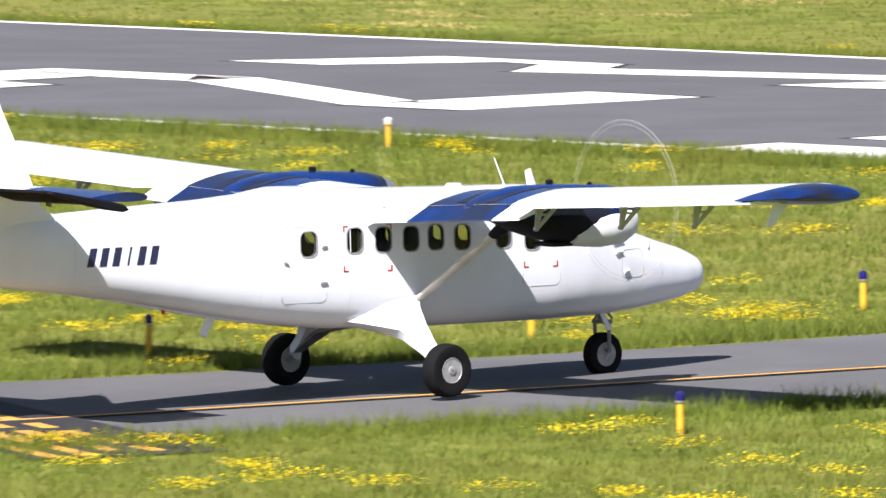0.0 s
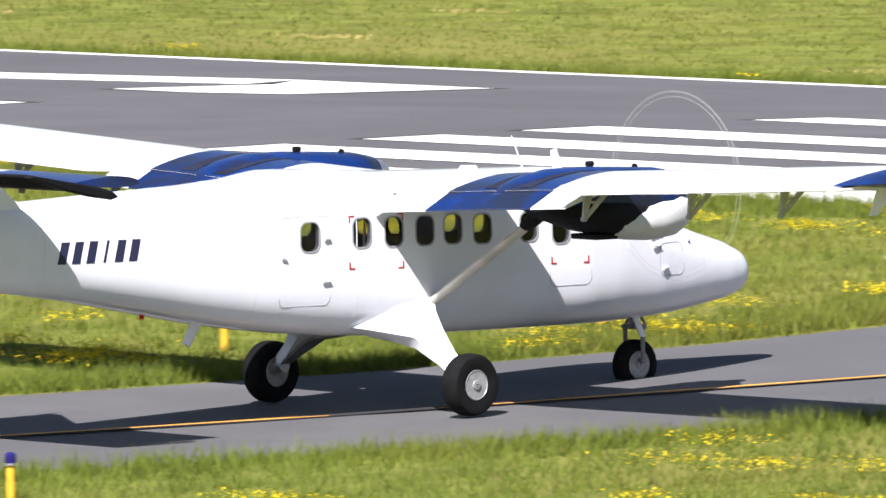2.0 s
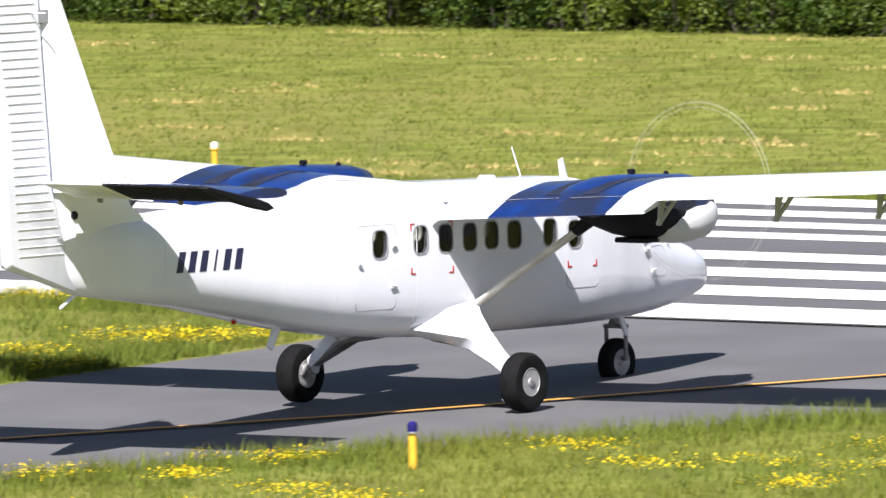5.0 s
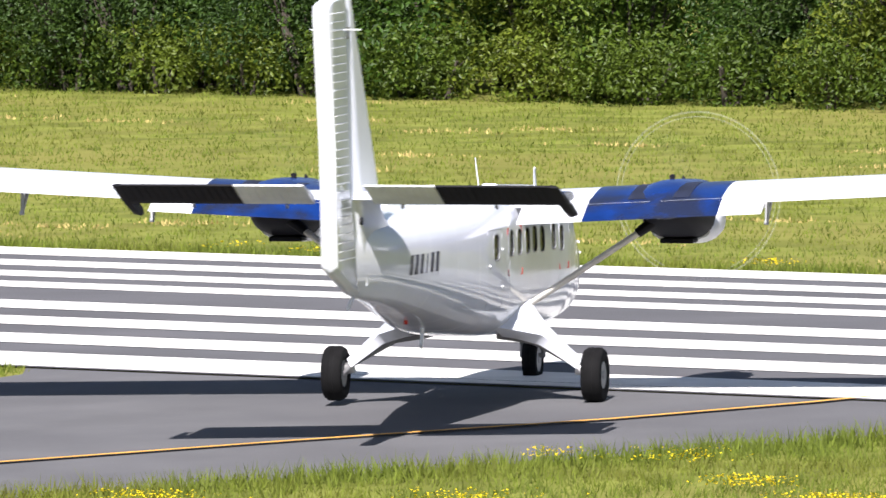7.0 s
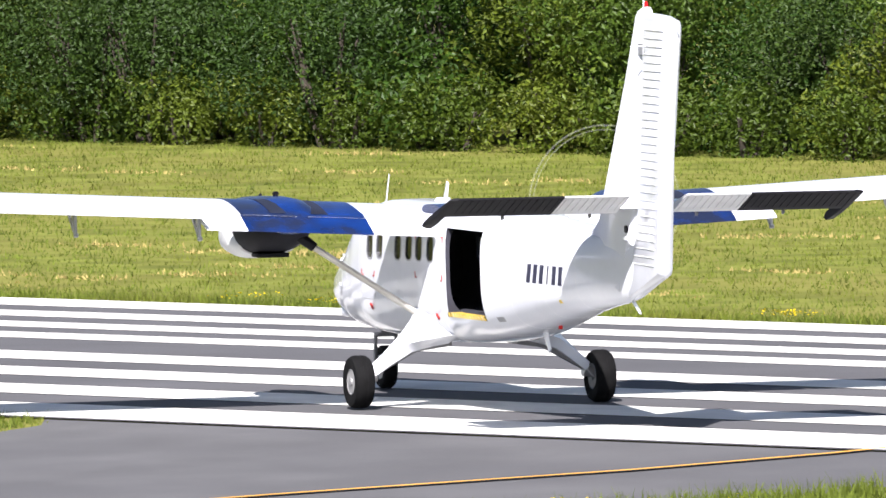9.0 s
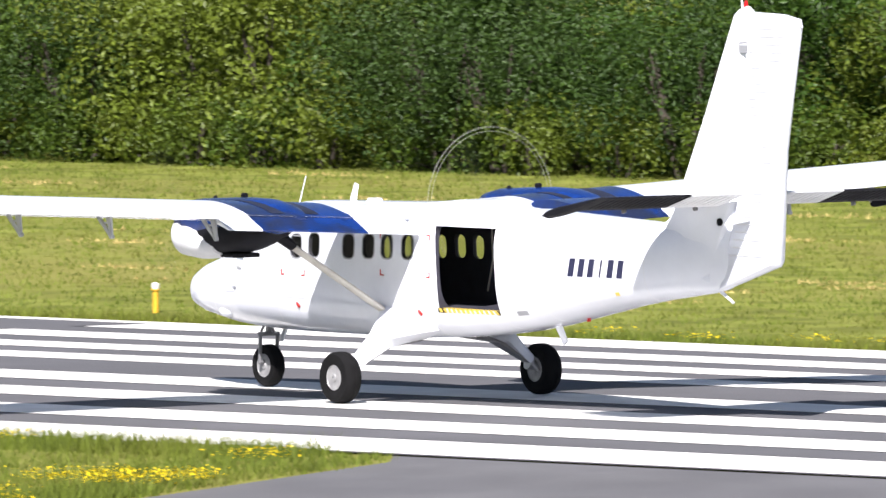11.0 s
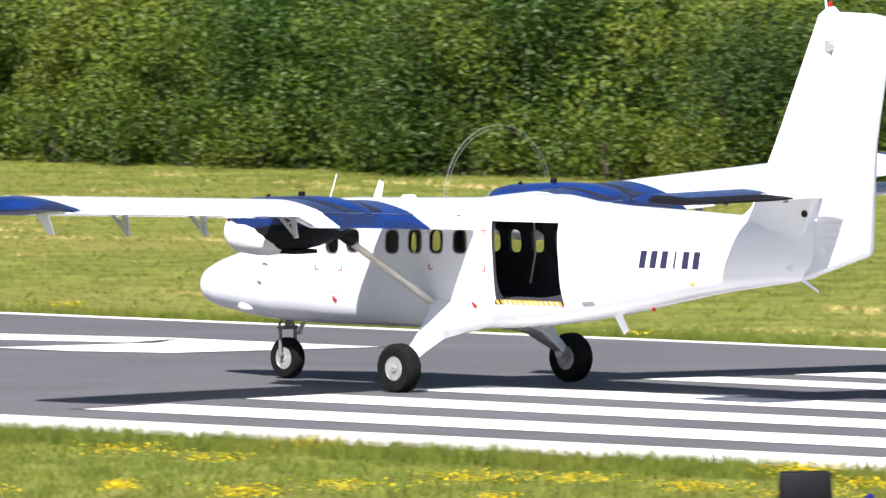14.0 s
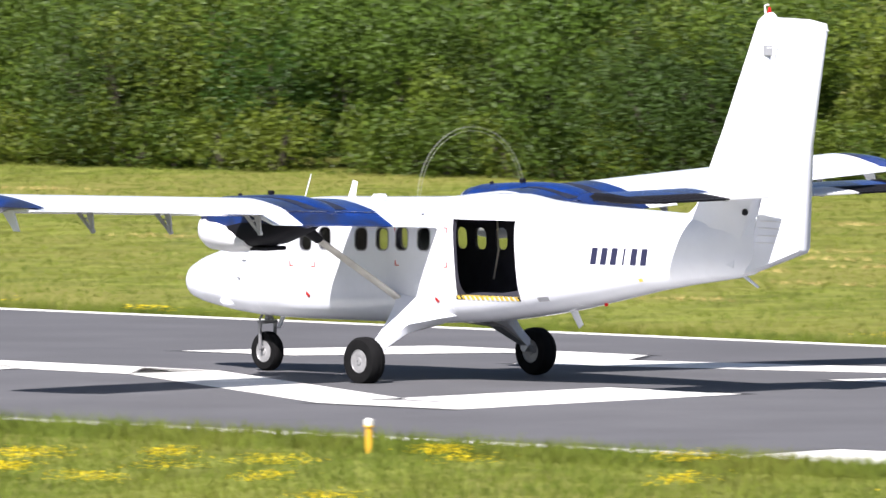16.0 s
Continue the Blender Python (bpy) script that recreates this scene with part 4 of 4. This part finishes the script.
def blades(name, x, y, h0, h1, w, per, material, label, spread=0.09):
    n = len(x) * per
    bx, by = np.repeat(x, per) + rng.normal(0, spread, n), np.repeat(y, per) + rng.normal(0, spread, n)
    z = np.interp(by, LEVEL_Y, LEVEL_Z) - 0.035
    h = rng.uniform(h0, h1, n) * np.repeat(rng.uniform(0.6, 1.25, len(x)), per)
    a, lean = rng.uniform(0, 2 * np.pi, n), rng.normal(0, 0.35, (2, n))
    co = np.empty((n, 3, 3))
    dx, dy = np.cos(a) * w / 2, np.sin(a) * w / 2
    co[:, 0] = np.stack([bx - dx, by - dy, z], 1)
    co[:, 1] = np.stack([bx + dx, by + dy, z], 1)
    co[:, 2] = np.stack([bx + lean[0] * h, by + lean[1] * h, z + h], 1)
    me = bpy.data.meshes.new(name)
    me.from_pydata(co.reshape(-1, 3).tolist(), [], np.arange(3 * n).reshape(-1, 3).tolist())
    me.materials.append(material)
    return tagged(new(name, me), label, "grass", kind="stuff")


x, y = scatter(52000, 28, 62, -64, -15.0)
ok = y < -14.9
blades("grass_near", x[ok], y[ok], 0.07, 0.17, 0.02, 5, GRASS_BLADE, "short green grass beside the taxiway")
x, y = scatter(60000, -32, 33, -56, -14.85)
blades("grass_island", x, y, 0.08, 0.2, 0.022, 5, GRASS_BLADE, "green grass island between taxiway and runway")
x, y = scatter(80000, -125, 55, 14.9, 66)
blades("grass_far", x, y, 0.05, 0.12, 0.03, 3, GRASS_BLADE, "mown grass strip beyond the runway")
x, y = scatter(9000, -125, 55, 14.85, 15.9)
blades("grass_edge", x, y, 0.10, 0.24, 0.025, 5, GRASS_BLADE, "longer grass along the runway edge")

# longer weeds along the edges of the pavement
def along(pts, n, side, reach):
    t = rng.uniform(0, len(pts) - 1.001, n)
    i = t.astype(int)
    p = np.array(pts)
    q = p[i] + (p[i + 1] - p[i]) * (t - i)[:, None]
    return q[:, 0] + side * np.abs(rng.normal(0, reach, n)) + side * 0.15, q[:, 1]
x, y = along(TAXI_OUT, 3200, 1, 0.8)
blades("weeds_outer", x, y, 0.12, 0.32, 0.025, 6, GRASS_BLADE, "tall tufts of weeds beside the taxiway")
x, y = along(TAXI_IN[:-2], 3200, -1, 0.8)
blades("weeds_inner", x, y, 0.12, 0.32, 0.025, 6, GRASS_BLADE, "tall tufts of weeds beside the taxiway")
x, y = scatter(16000, -130, 29.5, -16.2, -14.85)
blades("grass_runway_edge", x, y, 0.14, 0.30, 0.025, 5, GRASS_BLADE, "long grass along the runway edge")


def clumps(name, centres, size, count, height, material, label, petal):
    co, fc = [], []
    for cx, cy in centres:
        k = int(rng.uniform(0.5, 1.5) * count)
        sx, sy = size * rng.uniform(0.5, 1.6), size * rng.uniform(0.4, 1.0)
        px, py = cx + rng.normal(0, sx, k), cy + rng.normal(0, sy, k)
        bad = inside(TAXI_IN, TAXI_OUT, px, py) | (np.abs(py) < 14.8)
        for qx, qy, b in zip(px, py, bad):
            if b:
                continue
            z = level(qy) + height * rng.uniform(0.5, 1.2)
            r = petal * rng.uniform(0.6, 1.3)
            i = len(co)
            t = rng.uniform(-0.6, 0.6, 2)
            co += [(qx - r, qy, z + t[0] * r), (qx, qy - r, z + t[1] * r), (qx + r, qy, z - t[0] * r), (qx, qy + r, z - t[1] * r), (qx, qy, z - r * 0.6)]
            fc += [(i, i + 1, i + 4), (i + 1, i + 2, i + 4), (i + 2, i + 3, i + 4), (i + 3, i, i + 4)]
    me = bpy.data.meshes.new(name)
    me.from_pydata(co, [], fc)
    me.materials.append(material)
    return tagged(new(name, me), label, "flowers" if material is FLOWER else "straw", kind="stuff")


fx, fy = scatter(170, 29, 60, -62, -16)
ix, iy = scatter(230, -30, 32, -56, -15.2)
clumps("buttercups", list(zip(fx, fy)) + list(zip(ix, iy)), 0.34, 210, 0.18, FLOWER, "patches of small yellow flowers in the grass", 0.017)
ex, ey = scatter(26, -120, 50, 15.0, 16.2)
clumps("buttercups_far", list(zip(ex, ey)), 0.3, 50, 0.13, FLOWER, "small yellow flowers along the far runway edge", 0.022)
sx, sy = scatter(200, -125, 50, 18, 63)
n = 45
wx, wy = np.repeat(sx, n) + rng.normal(0, 0.7, len(sx) * n), np.repeat(sy, n) + rng.normal(0, 0.28, len(sx) * n)
tagged(blades("straw_wisps", wx, wy, 0.04, 0.10, 0.05, 2, STRAW, "wisps of dry cut grass on the mown strip", 0.05), category="straw")


# ---- hedge of bushes and trees ----
def bush_mesh(seed, radius, height, leaves, leaf):
    r = np.random.default_rng(seed)
    k = 26
    cen = np.stack([r.normal(0, radius * 0.5, k), r.normal(0, radius * 0.42, k), r.uniform(0.12, 0.92, k) * height], 1)
    cen[:, :2] *= (1.15 - 0.55 * (cen[:, 2:] / height) ** 2)
    rad = r.uniform(0.28, 0.52, k) * radius
    idx = r.integers(0, k, leaves)
    d = r.normal(0, 1, (leaves, 3))
    d /= np.linalg.norm(d, axis=1)[:, None]
    p = cen[idx] + d * (rad[idx] * r.uniform(0.55, 1.05, leaves) ** 0.5)[:, None]
    p[:, 2] = np.abs(p[:, 2])
    n = d + r.normal(0, 0.7, (leaves, 3)) + np.array([0, 0, 0.35])
    n /= np.linalg.norm(n, axis=1)[:, None]
    u = np.cross(n, r.normal(0, 1, (leaves, 3)))
    u /= np.linalg.norm(u, axis=1)[:, None]
    v = np.cross(n, u)
    s = (leaf * r.uniform(0.6, 1.35, leaves))[:, None]
    co = np.stack([p - u * s, p + v * s * 0.5 + n * s * 0.15, p + u * s, p - v * s * 0.5 + n * s * 0.15], 1)
    return co.reshape(-1, 3)


def bush(name, seed, radius, height, leaves, leaf, material, label):
    thing = tagged(new(name), label, "bush" if name == "bush" else "tree", "hedge along the airfield")
    bm = bmesh.new()
    r = random.Random(seed)
    for k in range(5 if name == "bush" else 3):
        a = r.uniform(0, 6.28)
        q = (math.cos(a) * radius * 0.35, math.sin(a) * radius * 0.35, height * r.uniform(0.5, 0.8))
        tube(bm, (math.cos(a) * 0.12, math.sin(a) * 0.12, -0.1), q, 0.07 if name == "bush" else 0.14, 0.02, n=7)
        tube(bm, tuple(c * 0.6 for c in q), (q[0] * 1.2, q[1] * 0.6 + 0.15, q[2] * 0.95), 0.035, 0.01, n=6)
    part("trunk", bm, BARK, thing)
    co = bush_mesh(seed, radius, height, leaves, leaf)
    me = bpy.data.meshes.new("crown")
    me.from_pydata(co.tolist(), [], np.arange(len(co)).reshape(-1, 4).tolist())
    me.materials.append(material)
    crown = new("crown", me)
    crown.parent = thing
    return thing


KINDS = [bush("bush", 1, 2.3, 4.2, 9500, 0.068, LEAF, "dense green leafy bush at the edge of the grass"),
         bush("bush", 2, 2.0, 3.4, 8500, 0.058, LEAF, "broad light green bush at the edge of the grass"),
         bush("bush", 3, 2.6, 5.0, 10000, 0.078, LEAF, "tall green bush with larger leaves"),
         bush("bush", 4, 1.7, 2.4, 6000, 0.065, LEAF, "low green shrub at the edge of the grass"),
         bush("tree", 5, 3.2, 9.0, 11000, 0.105, LEAF_DARK, "dark green tree behind the bushes"),
         bush("bush", 6, 2.2, 3.8, 9000, 0.055, LEAF_DARK, "dark fine-leaved bush at the edge of the grass"),
         bush("bush", 7, 1.25, 1.35, 2600, 0.06, LEAF_BRIGHT, "low yellow-green shrub at the foot of the hedge"),
         bush("bush", 8, 2.1, 4.6, 9000, 0.07, LEAF_BRIGHT, "bright yellow-green bush in the hedge")]
r = random.Random(11)
used = set()


def plant(kind, x, y):
    m = pose(x, y, level(y) - 0.05, 0, 0, r.uniform(0, 360))
    if kind not in used:
        used.add(kind)
        KINDS[kind].matrix_basis = m
    else:
        copy_thing(KINDS[kind], m)


for k in range(64):
    plant(r.choice((0, 1, 2, 3, 7, 5, 0, 7)), -128 + k * 2.25 + r.uniform(-0.6, 0.6), 66.0 + r.uniform(-0.7, 0.9))
for k in range(46):
    plant(r.choice((0, 2, 7, 5)), -128 + k * 3.2 + r.uniform(-1, 1), 69.5 + r.uniform(-0.8, 1))
for x in (-84.2, -66.7, -57.8, -55.0, -48.1, -35.9, -37.5, -30.8, -104.6, -86.5):
    plant(5, x, 64.7)
for k in range(74):
    plant(6, -128 + k * 1.95 + r.uniform(-0.7, 0.7), 64.6 + r.uniform(-0.4, 0.6))
for k in range(40):
    plant(4, -130 + k * 3.8 + r.uniform(-1, 1), 74 + r.uniform(-1.5, 2.5))


# ---- movement ----
def motions():
    rows = []
    for t, x, y, hd, lift, pitch, bank in TAXI_ROWS:
        rows.append((t, Matrix.Translation((x, y, level(y) + lift - 0.016)) @ pose(0, 0, 0, 0, 0, hd) @ pose(0, 0, 0, bank, -pitch, 0)))
    walk(plane, rows)
    ts = [row[0] for row in TAXI_ROWS]
    run = [0.0]
    for a, b in zip(TAXI_ROWS, TAXI_ROWS[1:]):
        run.append(run[-1] + math.hypot(b[1] - a[1], b[2] - a[2]))
    steps = [k / 30 for k in range(481)]
    for ob, place, radius in WHEELS:
        walk(ob, [(t, Matrix.Translation(place) @ Matrix.Rotation(float(np.interp(t, ts, run)) / radius, 4, "Y")) for t in steps])
    lift = [(0, 13), (4.7, 14), (7.0, 19), (8.2, 19), (10.5, 15), (11.5, 10), (12.5, 4), (13.2, 2), (14.5, 0), (16.0, -2)]
    for ob in ELEVATORS:
        walk(ob, [(t, Matrix.Translation(HINGE) @ Matrix.Rotation(radians(a), 4, "Y")) for t, a in lift])
    for ob, s in PROPS:
        walk(ob, [(t, Matrix.Translation((2.62, s * 2.82, 2.80)) @ Matrix.Rotation(radians(77 * k), 4, "X")) for k, t in enumerate(steps)])


motions()
